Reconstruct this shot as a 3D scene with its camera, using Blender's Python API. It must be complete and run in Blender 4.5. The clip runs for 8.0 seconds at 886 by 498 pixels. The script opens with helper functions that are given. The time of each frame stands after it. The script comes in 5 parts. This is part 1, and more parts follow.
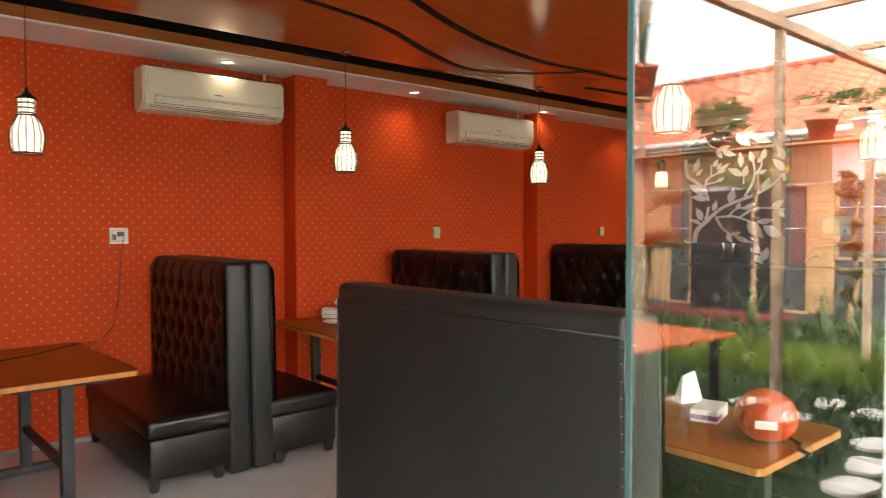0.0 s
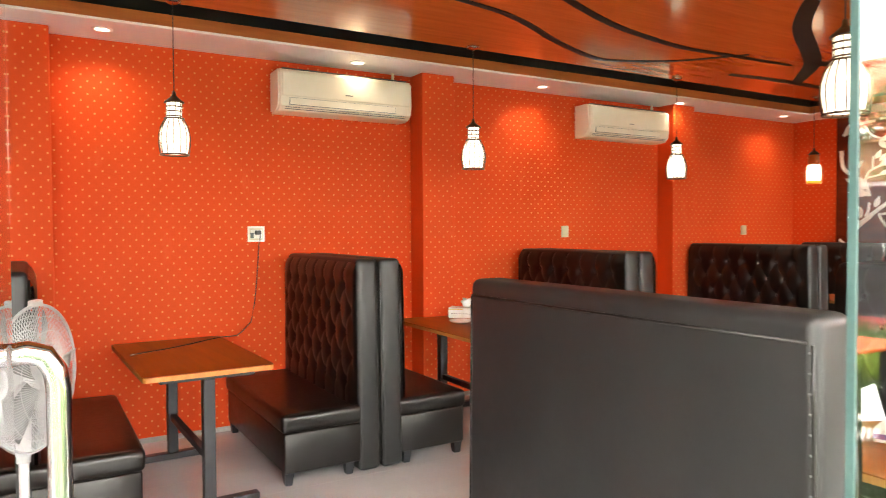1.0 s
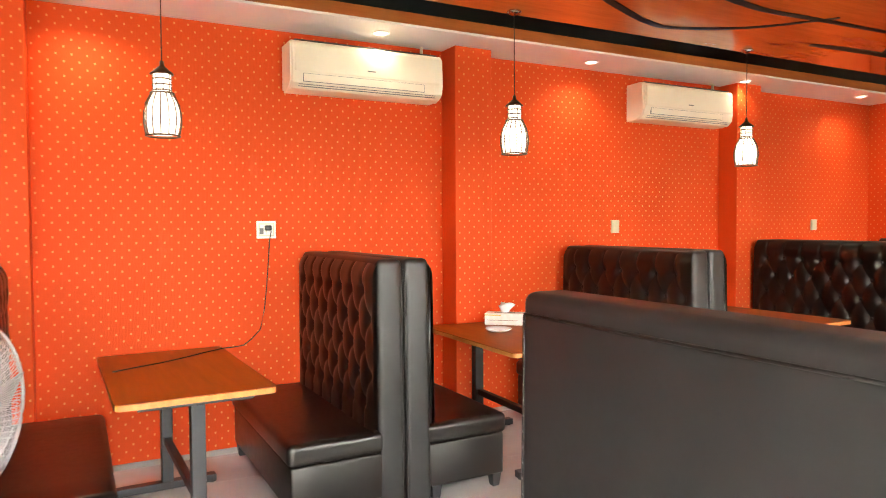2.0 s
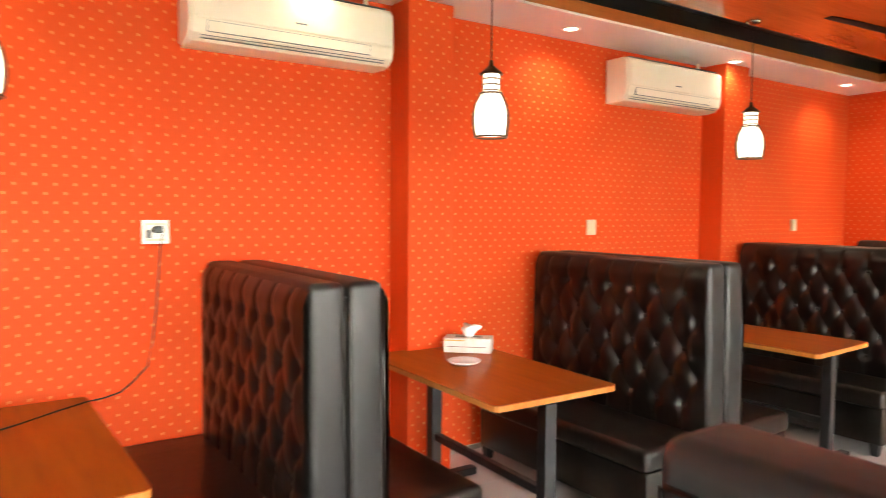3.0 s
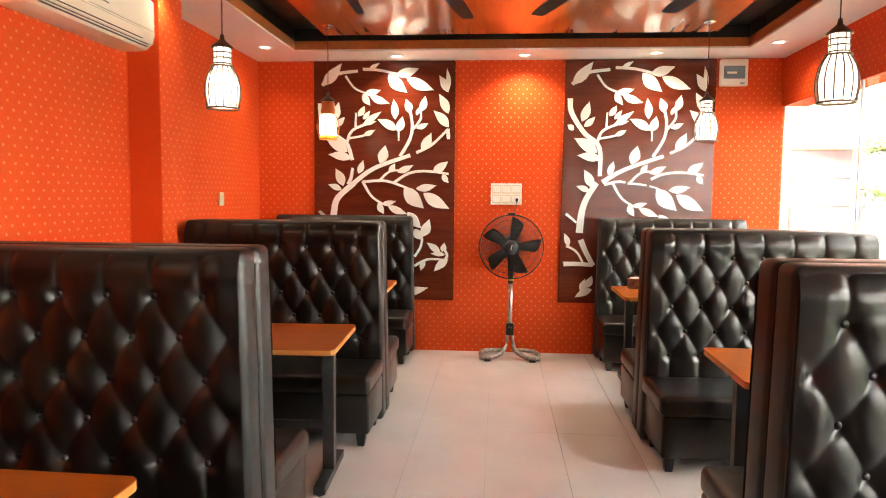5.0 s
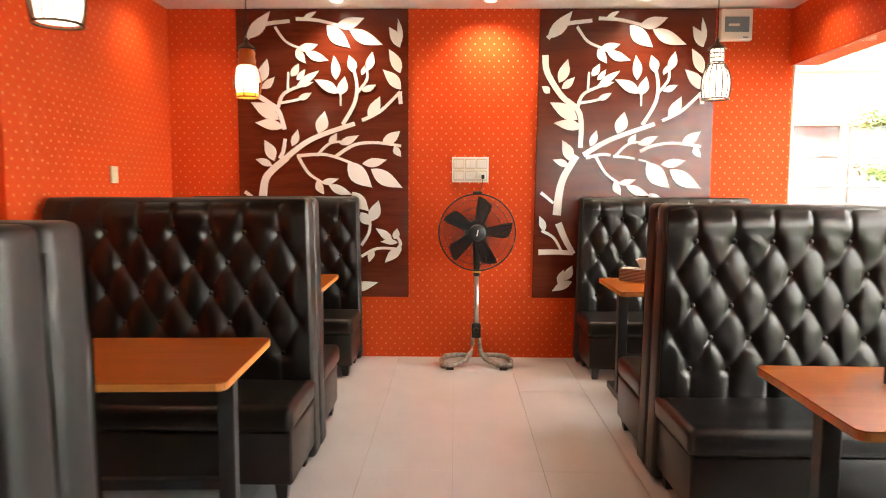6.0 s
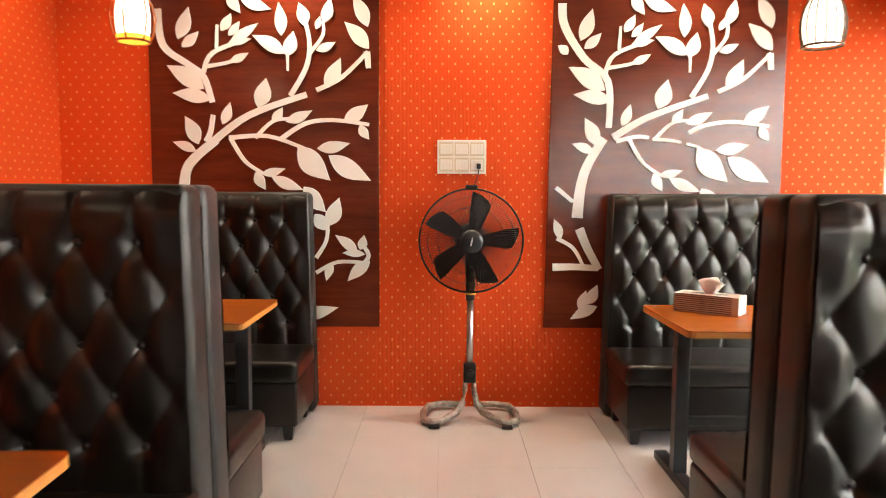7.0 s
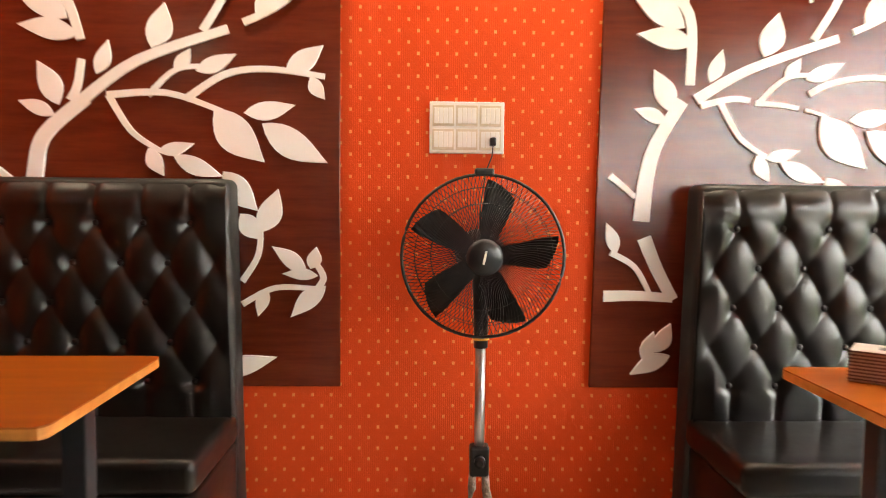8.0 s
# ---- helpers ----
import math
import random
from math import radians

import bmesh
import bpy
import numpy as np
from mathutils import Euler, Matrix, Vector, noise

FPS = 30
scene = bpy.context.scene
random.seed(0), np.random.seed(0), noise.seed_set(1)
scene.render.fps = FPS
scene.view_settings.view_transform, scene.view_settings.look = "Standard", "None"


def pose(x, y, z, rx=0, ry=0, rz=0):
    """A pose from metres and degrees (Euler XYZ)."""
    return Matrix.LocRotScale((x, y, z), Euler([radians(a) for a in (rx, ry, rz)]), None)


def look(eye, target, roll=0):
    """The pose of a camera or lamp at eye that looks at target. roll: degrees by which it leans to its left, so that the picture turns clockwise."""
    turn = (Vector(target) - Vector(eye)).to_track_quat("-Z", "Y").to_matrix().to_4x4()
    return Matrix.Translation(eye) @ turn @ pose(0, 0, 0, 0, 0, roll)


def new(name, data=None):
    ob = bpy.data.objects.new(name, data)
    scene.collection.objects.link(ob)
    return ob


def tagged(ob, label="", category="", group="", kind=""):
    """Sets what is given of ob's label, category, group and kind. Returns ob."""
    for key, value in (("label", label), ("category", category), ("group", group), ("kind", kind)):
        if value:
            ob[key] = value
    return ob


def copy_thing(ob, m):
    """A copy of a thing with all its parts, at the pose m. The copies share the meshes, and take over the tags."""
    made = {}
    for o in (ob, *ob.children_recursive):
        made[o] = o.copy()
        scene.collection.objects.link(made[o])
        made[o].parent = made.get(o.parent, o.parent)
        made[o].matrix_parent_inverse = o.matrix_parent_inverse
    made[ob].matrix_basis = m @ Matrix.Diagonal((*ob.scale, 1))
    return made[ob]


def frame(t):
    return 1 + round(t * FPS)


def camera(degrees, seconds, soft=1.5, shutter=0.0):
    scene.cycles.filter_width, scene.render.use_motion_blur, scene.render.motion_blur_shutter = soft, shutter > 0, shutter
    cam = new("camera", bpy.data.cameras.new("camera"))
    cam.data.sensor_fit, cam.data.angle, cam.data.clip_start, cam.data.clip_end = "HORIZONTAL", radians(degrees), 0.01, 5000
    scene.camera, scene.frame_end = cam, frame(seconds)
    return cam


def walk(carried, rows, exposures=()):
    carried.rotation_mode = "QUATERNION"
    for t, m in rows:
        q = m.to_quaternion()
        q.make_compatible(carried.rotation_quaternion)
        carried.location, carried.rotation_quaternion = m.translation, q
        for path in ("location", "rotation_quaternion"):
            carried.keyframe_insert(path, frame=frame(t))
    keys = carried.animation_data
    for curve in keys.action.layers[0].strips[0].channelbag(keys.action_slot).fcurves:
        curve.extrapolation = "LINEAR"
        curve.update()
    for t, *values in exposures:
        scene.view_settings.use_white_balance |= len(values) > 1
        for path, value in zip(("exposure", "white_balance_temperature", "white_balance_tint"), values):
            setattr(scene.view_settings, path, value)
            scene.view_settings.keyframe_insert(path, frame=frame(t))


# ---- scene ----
cam = camera(65.1, 8.0, soft=1.0, shutter=0.35)
PATH = [
    (0, (0.305, 0.36, 1.503), (1.606, 1.877, 1.438), -0.1),
    (0.5, (0.295, 0.414, 1.489), (1.465, 2.035, 1.433), -0.2),
    (1, (0.343, 0.506, 1.472), (1.363, 2.226, 1.414), -0.3),
    (1.5, (0.48, 0.713, 1.458), (1.416, 2.48, 1.392), -0.4),
    (2.8, (0.978, 1.895, 1.532), (2.0, 3.611, 1.432), 0.2),
    (3, (1.047, 2.09, 1.552), (2.168, 3.743, 1.442), 0.4),
    (3.5, (1.206, 2.596, 1.569), (2.744, 3.866, 1.431), 1.0),
    (4, (1.373, 2.919, 1.541), (3.183, 3.76, 1.405), 0.9),
    (4.5, (1.552, 3.218, 1.536), (3.516, 3.564, 1.391), 1.0),
    (4.7, (1.648, 3.292, 1.515), (3.628, 3.532, 1.368), 0.7),
    (5.8, (2.629, 3.404, 1.396), (4.62, 3.473, 1.221), 0.4),
    (6, (2.891, 3.401, 1.367), (4.883, 3.437, 1.189), 0.2),
    (6.5, (3.581, 3.374, 1.312), (5.574, 3.394, 1.14), 0.2),
    (7, (4.274, 3.381, 1.287), (6.268, 3.388, 1.128), 0.3),
    (7.5, (4.991, 3.404, 1.256), (6.985, 3.393, 1.106), 0.3),
    (8, (5.69, 3.444, 1.211), (7.685, 3.393, 1.08), 0.6),
]
EXPOSURES = [(t, stops, 7200, 10) for t, stops in ((0.0, 3.36), (0.5, 3.95), (1.0, 4.43), (1.5, 4.68), (2.8, 4.98), (4.0, 4.93), (4.7, 4.92), (6.0, 4.77), (7.0, 4.76), (8.0, 4.80))]
walk(cam, [(t, look(eye, target, roll)) for t, eye, target, roll in PATH], EXPOSURES)

# ---- world, sun ----
SUN_ELEV, SUN_AZ = radians(50), radians(328)
world = bpy.data.worlds.new("sky")
scene.world = world
world.use_nodes = True
wn = world.node_tree
sky = wn.nodes.new("ShaderNodeTexSky")
sky.sky_type = "NISHITA"
sky.sun_disc = False
sky.sun_elevation, sky.sun_rotation = SUN_ELEV, SUN_AZ
sky.air_density, sky.dust_density = 1.0, 4.0
veil = wn.nodes.new("ShaderNodeMix")  # thin bright overcast over the sky
veil.data_type = "RGBA"
veil.inputs[0].default_value = 0.6
veil.inputs[7].default_value = (8.0, 8.0, 8.1, 1)
wn.links.new(sky.outputs["Color"], veil.inputs[6])
wn.links.new(veil.outputs[2], wn.nodes["Background"].inputs["Color"])
wn.nodes["Background"].inputs["Strength"].default_value = 0.14
sun = new("sun", bpy.data.lights.new("sun", "SUN"))
sun.data.energy, sun.data.angle, sun.data.color = 2.6, radians(3), (1.0, 0.95, 0.87)
to_sun = Vector((math.sin(SUN_AZ) * math.cos(SUN_ELEV), math.cos(SUN_AZ) * math.cos(SUN_ELEV), math.sin(SUN_ELEV)))
sun.matrix_world = look(to_sun * 30, (0, 0, 0))

# ---- plan ----
WALL_Y, BACK_X, WEST_X = 5.66, 8.40, -2.4
SOFFIT_Z, WOOD_Z, BEAM_Z = 2.74, 2.79, 2.31
SKEW = -0.028  # the glass front runs slightly askew of the long wall


def front(x, off=0.0):
    """y of the glass front's line at x, off metres further in."""
    return 1.0 + SKEW * (x - 1.24) + off


for lx, ly in [(0.75, 5.38), (2.50, 5.40), (4.30, 5.42), (6.04, 5.38), (7.76, 5.37), (8.16, 4.29), (8.16, 3.15), (8.11, 2.01),
               (7.72, 1.13), (5.98, 1.10), (4.25, 1.10)]:
    spot = new("downlight_lamp", bpy.data.lights.new("downlight_lamp", "SPOT"))
    spot.data.energy = 2.2 if lx > 8 else 0.4 if lx in (2.50, 6.04) else 0.85
    spot.data.spot_size, spot.data.spot_blend = radians(145), 1.0
    spot.data.color, spot.data.shadow_soft_size = (1.0, 0.86, 0.68), 0.04
    spot.location = (lx, ly, SOFFIT_Z - 0.03)


# ---- materials ----
def node_mat(name):
    m = bpy.data.materials.new(name)
    m.use_nodes = True
    return m, m.node_tree, m.node_tree.nodes["Principled BSDF"]


def link(nt, a, b):
    nt.links.new(a, b)


def maths(nt, op, a, b=None, c=None):
    n = nt.nodes.new("ShaderNodeMath")
    n.operation = op
    for i, v in enumerate((a, b, c)):
        if v is None:
            continue
        if isinstance(v, (int, float)):
            n.inputs[i].default_value = v
        else:
            nt.links.new(v, n.inputs[i])
    return n.outputs[0]


def mixed(nt, fac, a, b):
    n = nt.nodes.new("ShaderNodeMix")
    n.data_type = "RGBA"
    if isinstance(fac, (int, float)):
        n.inputs[0].default_value = fac
    else:
        nt.links.new(fac, n.inputs[0])
    for i, v in ((6, a), (7, b)):
        if isinstance(v, tuple):
            n.inputs[i].default_value = (*v, 1)
        else:
            nt.links.new(v, n.inputs[i])
    return n.outputs[2]


def coords(nt, scale=(1, 1, 1), which="Object"):
    tc = nt.nodes.new("ShaderNodeTexCoord")
    mp = nt.nodes.new("ShaderNodeMapping")
    mp.inputs["Scale"].default_value = scale
    nt.links.new(tc.outputs[which], mp.inputs["Vector"])
    return mp.outputs["Vector"]


def noisy(nt, scale, vec, detail=4.0, rough=0.55):
    n = nt.nodes.new("ShaderNodeTexNoise")
    n.inputs["Scale"].default_value, n.inputs["Detail"].default_value, n.inputs["Roughness"].default_value = scale, detail, rough
    nt.links.new(vec, n.inputs["Vector"])
    return n.outputs["Fac"]


def ramp(nt, fac, lo, hi):
    n = nt.nodes.new("ShaderNodeMapRange")
    n.inputs[1].default_value, n.inputs[2].default_value = lo, hi
    nt.links.new(fac, n.inputs[0])
    return n.outputs[0]


def bump(nt, bsdf, height, strength, dist):
    n = nt.nodes.new("ShaderNodeBump")
    n.inputs["Strength"].default_value, n.inputs["Distance"].default_value = strength, dist
    nt.links.new(height, n.inputs["Height"])
    nt.links.new(n.outputs[0], bsdf.inputs["Normal"])


def plain(name, dark, light, rough=0.5, metal=0.0, scale=6.0, fine=120.0, relief=0.15, dist=0.002, stretch=(1, 1, 1), wear=0.12, world_space=False):
    """Two tones mixed by coarse and fine noise, with uneven gloss and fine relief."""
    m, nt, b = node_mat(name)
    v = nt.nodes.new("ShaderNodeNewGeometry").outputs["Position"] if world_space else coords(nt, stretch)
    coarse, grain = noisy(nt, scale, v), noisy(nt, fine, v, 2)
    f = maths(nt, "ADD", maths(nt, "MULTIPLY", coarse, 0.7), maths(nt, "MULTIPLY", grain, 0.3))
    link(nt, mixed(nt, ramp(nt, f, 0.3, 0.7), dark, light), b.inputs["Base Color"])
    link(nt, maths(nt, "ADD", rough - wear / 2, maths(nt, "MULTIPLY", coarse, wear)), b.inputs["Roughness"])
    b.inputs["Metallic"].default_value = metal
    bump(nt, b, grain, relief, dist)
    return m


def wallpaper(name, axis, du, dv):
    """Red textured paper with staggered gold flecks. axis: the wall's running direction."""
    m, nt, b = node_mat(name)
    tc = nt.nodes.new("ShaderNodeNewGeometry")
    sep = nt.nodes.new("ShaderNodeSeparateXYZ")
    link(nt, tc.outputs["Position"], sep.inputs[0])
    u, v = sep.outputs["XY".index(axis)], sep.outputs["Z"]
    row = maths(nt, "DIVIDE", v, dv)
    half = maths(nt, "MULTIPLY", maths(nt, "MODULO", maths(nt, "FLOOR", row), 2.0), 0.5)
    fu = maths(nt, "ABSOLUTE", maths(nt, "SUBTRACT", maths(nt, "FRACT", maths(nt, "ADD", maths(nt, "DIVIDE", u, du), half)), 0.5))
    fv = maths(nt, "ABSOLUTE", maths(nt, "SUBTRACT", maths(nt, "FRACT", row), 0.5))
    eu, ev = maths(nt, "DIVIDE", maths(nt, "MULTIPLY", fu, du), 0.0052), maths(nt, "DIVIDE", maths(nt, "MULTIPLY", fv, dv), 0.0062)
    near = maths(nt, "MAXIMUM", eu, ev)
    dot = ramp(nt, near, 1.15, 0.85)
    # woven relief: short upright dashes
    dash = nt.nodes.new("ShaderNodeTexBrick")
    comb = nt.nodes.new("ShaderNodeCombineXYZ")
    link(nt, v, comb.inputs[0])
    link(nt, u, comb.inputs[1])
    link(nt, comb.outputs[0], dash.inputs["Vector"])
    dash.inputs["Scale"].default_value = 1.0
    dash.inputs["Brick Width"].default_value, dash.inputs["Row Height"].default_value = 0.022, 0.008
    dash.inputs["Mortar Size"].default_value = 0.0016
    pos = tc.outputs["Position"]
    broad, fine = noisy(nt, 1.3, pos, 3), noisy(nt, 55, pos, 3)
    red = mixed(nt, ramp(nt, broad, 0.3, 0.7), (0.71, 0.075, 0.0155), (0.78, 0.094, 0.0200))
    red = mixed(nt, maths(nt, "MULTIPLY", fine, 0.35), red, (0.57, 0.050, 0.012))
    scuff = ramp(nt, noisy(nt, 3.2, coords(nt, (1, 1, 0.35)), 6, 0.7), 0.62, 0.80)
    red = mixed(nt, maths(nt, "MULTIPLY", scuff, 0.25), red, (0.86, 0.26, 0.12))
    link(nt, mixed(nt, maths(nt, "MULTIPLY", dot, 0.72), red, (0.80, 0.37, 0.14)), b.inputs["Base Color"])
    link(nt, maths(nt, "ADD", 0.48, maths(nt, "MULTIPLY", fine, 0.18)), b.inputs["Roughness"])
    b.inputs["Specular IOR Level"].default_value = 0.12
    h = maths(nt, "ADD", maths(nt, "MULTIPLY", dash.outputs["Fac"], -0.6), maths(nt, "ADD", maths(nt, "MULTIPLY", dot, 0.8), maths(nt, "MULTIPLY", fine, 0.4)))
    bump(nt, b, h, 0.5, 0.002)
    return m


def woody(name, dark, light, rough, grain_axis="Y", coat=0.0, wear=0.1, which="Object", spec=0.5, relief=0.06):
    m, nt, b = node_mat(name)
    st = {"X": (1.2, 14, 14), "Y": (14, 1.2, 14), "Z": (14, 14, 1.2)}[grain_axis]
    v = coords(nt, st, which)
    rings, grain = noisy(nt, 1.6, v, 6, 0.62), noisy(nt, 9, v, 3)
    f = maths(nt, "ADD", maths(nt, "MULTIPLY", rings, 0.75), maths(nt, "MULTIPLY", grain, 0.25))
    link(nt, mixed(nt, ramp(nt, f, 0.35, 0.66), dark, light), b.inputs["Base Color"])
    link(nt, maths(nt, "ADD", rough - wear / 2, maths(nt, "MULTIPLY", grain, wear)), b.inputs["Roughness"])
    b.inputs["Specular IOR Level"].default_value = spec
    b.inputs["Coat Weight"].default_value, b.inputs["Coat Roughness"].default_value = coat, 0.05
    bump(nt, b, grain, relief, 0.001)
    return m


def glowing(name, colour, strength, base=(0.9, 0.88, 0.82)):
    m, nt, b = node_mat(name)
    b.inputs["Base Color"].default_value = (*base, 1)
    b.inputs["Emission Color"].default_value = (*colour, 1)
    b.inputs["Emission Strength"].default_value = strength
    b.inputs["Roughness"].default_value = 0.25
    return m


def leather(name, dark, light, rough=0.26):
    m, nt, b = node_mat(name)
    v = coords(nt)
    cells = nt.nodes.new("ShaderNodeTexVoronoi")
    cells.inputs["Scale"].default_value = 420
    link(nt, v, cells.inputs["Vector"])
    broad, wrinkle = noisy(nt, 3.5, v, 5), noisy(nt, 26, v, 5, 0.65)
    link(nt, mixed(nt, ramp(nt, broad, 0.3, 0.75), dark, light), b.inputs["Base Color"])
    link(nt, maths(nt, "ADD", rough, maths(nt, "MULTIPLY", wrinkle, 0.14)), b.inputs["Roughness"])
    b.inputs["Specular IOR Level"].default_value = 0.42
    b.inputs["Specular Tint"].default_value = (1.0, 0.96, 0.92, 1)
    h = maths(nt, "ADD", maths(nt, "MULTIPLY", cells.outputs["Distance"], 0.25), maths(nt, "MULTIPLY", wrinkle, 1.0))
    bump(nt, b, h, 0.08, 0.002)
    return m


RED_X = wallpaper("red_wallpaper_long", "X", 0.080, 0.042)
RED_Y = wallpaper("red_wallpaper_end", "Y", 0.074, 0.043)
LEATHER = leather("black_leatherette", (0.0042, 0.0032, 0.0026), (0.0085, 0.0066, 0.0054))
# same leatherette, greyed for the outdoor light that the backs reflect
LEATHER_LIT = leather("black_leatherette_lit", (0.0125, 0.0120, 0.0114), (0.0190, 0.0181, 0.0172), 0.37)
TABLE_WOOD = woody("orange_table_laminate", (0.26, 0.058, 0.005), (0.36, 0.091, 0.008), 0.40, "Y", 0.0, spec=0.14)
EDGE_WOOD = woody("table_edge_band", (0.44, 0.15, 0.028), (0.60, 0.25, 0.06), 0.42, "Y")
CEIL_WOOD = woody("glossy_ceiling_laminate", (0.40, 0.100, 0.019), (0.51, 0.140, 0.029), 0.17, "X", 0.3, 0.04, relief=0.015)
FASCIA_WOOD = woody("ceiling_fascia_laminate", (0.38, 0.10, 0.02), (0.50, 0.15, 0.034), 0.35, "X")
PANEL_WOOD = woody("dark_mahogany_veneer", (0.095, 0.013, 0.005), (0.150, 0.024, 0.009), 0.24, "Y", 0.0, 0.06, spec=0.5, relief=0.01)
BLACK_TRIM = plain("black_ceiling_band", (0.006, 0.008, 0.009), (0.014, 0.017, 0.018), 0.3)
GROOVE_SHADE = plain("groove_shade_black", (0.010, 0.007, 0.006), (0.018, 0.013, 0.011), 0.75)
CREAM = plain("cream_plastic", (0.62, 0.52, 0.36), (0.68, 0.58, 0.42), 0.35, relief=0.03)
WHITE_PAINT = plain("white_ceiling_paint", (0.81, 0.79, 0.76), (0.86, 0.85, 0.82), 0.6, scale=2, relief=0.08)
WHITE_TRIM = plain("white_cove_trim", (0.82, 0.81, 0.78), (0.86, 0.85, 0.83), 0.4)
CUTOUT_WHITE = plain("white_lacquered_board", (0.87, 0.85, 0.80), (0.91, 0.89, 0.85), 0.4, relief=0.05)
TILE = plain("pale_grey_floor_tile", (0.545, 0.53, 0.51), (0.615, 0.60, 0.585), 0.22, scale=2.3, fine=70, relief=0.02, wear=0.16, world_space=True)
GROUT = plain("grey_grout", (0.34, 0.32, 0.295), (0.44, 0.415, 0.385), 0.8)
BLACK_STEEL = plain("black_powdercoated_steel", (0.012, 0.012, 0.013), (0.022, 0.022, 0.023), 0.42)
BLACK_PLASTIC = plain("black_fan_plastic", (0.010, 0.010, 0.011), (0.018, 0.018, 0.019), 0.33)
AC_PLASTIC = plain("creamy_white_plastic", (0.86, 0.77, 0.60), (0.90, 0.82, 0.66), 0.36, relief=0.03)
WHITE_PLASTIC = plain("white_plastic", (0.78, 0.745, 0.67), (0.84, 0.805, 0.73), 0.32, relief=0.03)
GREY_PLASTIC = plain("grey_slot", (0.10, 0.10, 0.10), (0.16, 0.16, 0.155), 0.45)
CHROME = plain("chrome", (0.72, 0.72, 0.72), (0.82, 0.82, 0.82), 0.12, 1.0, relief=0.02)
SATIN = plain("satin_steel", (0.50, 0.50, 0.49), (0.62, 0.61, 0.60), 0.34, 1.0, relief=0.02)
CONCRETE = plain("plain_wall", (0.48, 0.45, 0.42), (0.58, 0.55, 0.51), 0.8)


# ---- mesh helpers ----
def part(name, bm, material, parent=None, label="", smooth=False):
    me = bpy.data.meshes.new(name)
    bmesh.ops.recalc_face_normals(bm, faces=bm.faces)
    bm.to_mesh(me)
    bm.free()
    me.materials.append(material)
    if smooth:
        for p in me.polygons:
            p.use_smooth = True
    ob = new(name, me)
    if parent is not None:
        ob.parent = parent
    if label:
        tagged(ob, label)
    return ob


def again(name, ob, parent, m):
    """A further piece on the same mesh."""
    o = new(name, ob.data)
    o.parent = parent
    o.matrix_basis = m
    return o


def thing(name, m, label, category, group="", kind=""):
    ob = new(name)
    ob.empty_display_size = 0.1
    ob.matrix_world = m
    return tagged(ob, label, category, group, kind)


def box(bm, lo, hi, bevel=0.0, seg=2):
    r = bmesh.ops.create_cube(bm, size=1.0)["verts"]
    for v in r:
        v.co = Vector([lo[i] + (v.co[i] + 0.5) * (hi[i] - lo[i]) for i in range(3)])
    if bevel:
        es = {e for v in r for e in v.link_edges}
        bmesh.ops.bevel(bm, geom=list(es), offset=bevel, segments=seg, affect="EDGES", profile=0.5)
    return bm


def boxed(lo, hi, bevel=0.0, seg=2):
    return box(bmesh.new(), lo, hi, bevel, seg)


def tube(bm, pts, r, sides=8, closed=False):
    """A round bar along points."""
    pts = [Vector(p) for p in pts]
    n = len(pts)
    rings = []
    up = Vector((0, 0, 1))
    for i, p in enumerate(pts):
        a = pts[(i - 1) % n] if closed or i else p
        b = pts[(i + 1) % n] if closed or i < n - 1 else p
        d = (b - a).normalized()
        ref = up if abs(d.dot(up)) < 0.95 else Vector((1, 0, 0))
        s = d.cross(ref).normalized()
        w = s.cross(d)
        rr = r[i] if isinstance(r, (list, tuple)) else r
        rings.append([bm.verts.new(p + (s * math.cos(k * math.tau / sides) + w * math.sin(k * math.tau / sides)) * rr) for k in range(sides)])
    for i in range(n if closed else n - 1):
        a, b = rings[i], rings[(i + 1) % n]
        for k in range(sides):
            bm.faces.new((a[k], a[(k + 1) % sides], b[(k + 1) % sides], b[k]))
    if not closed:
        bm.faces.new(rings[0])
        bm.faces.new(rings[-1])
    return bm


def lathe(bm, prof, sides=24, centre=(0, 0, 0), close=True):
    """A turned shape about z from (radius, height) steps."""
    rings = []
    for r, z in prof:
        rings.append([bm.verts.new((centre[0] + r * math.cos(k * math.tau / sides), centre[1] + r * math.sin(k * math.tau / sides), centre[2] + z)) for k in range(sides)])
    for a, b in zip(rings, rings[1:]):
        for k in range(sides):
            bm.faces.new((a[k], a[(k + 1) % sides], b[(k + 1) % sides], b[k]))
    if close:
        bm.faces.new(rings[0])
        bm.faces.new(rings[-1])
    return bm


def wire(name, pts, r, material, parent=None, label="", sides=8, closed=False):
    return part(name, tube(bmesh.new(), pts, r, sides, closed), material, parent, label, True)


def structure(name, bm, material, label, category):
    ob = part(name, bm, material)
    return tagged(ob, label, category, kind="structure")


# ---- large structure ----
def prism(bm, pts, z0, z1):
    """An upright block on a plan outline."""
    lo = [bm.verts.new((x, y, z0)) for x, y in pts]
    hi = [bm.verts.new((x, y, z1)) for x, y in pts]
    n = len(pts)
    bm.faces.new(lo[::-1])
    bm.faces.new(hi)
    for k in range(n):
        bm.faces.new((lo[k], lo[(k + 1) % n], hi[(k + 1) % n], hi[k]))
    return bm


def strip(bm, xa, xb, off0, off1, z0, z1):
    """A block along the skewed front, between two distances from its line."""
    return prism(bm, [(xa, front(xa, off0)), (xb, front(xb, off0)), (xb, front(xb, off1)), (xa, front(xa, off1))], z0, z1)


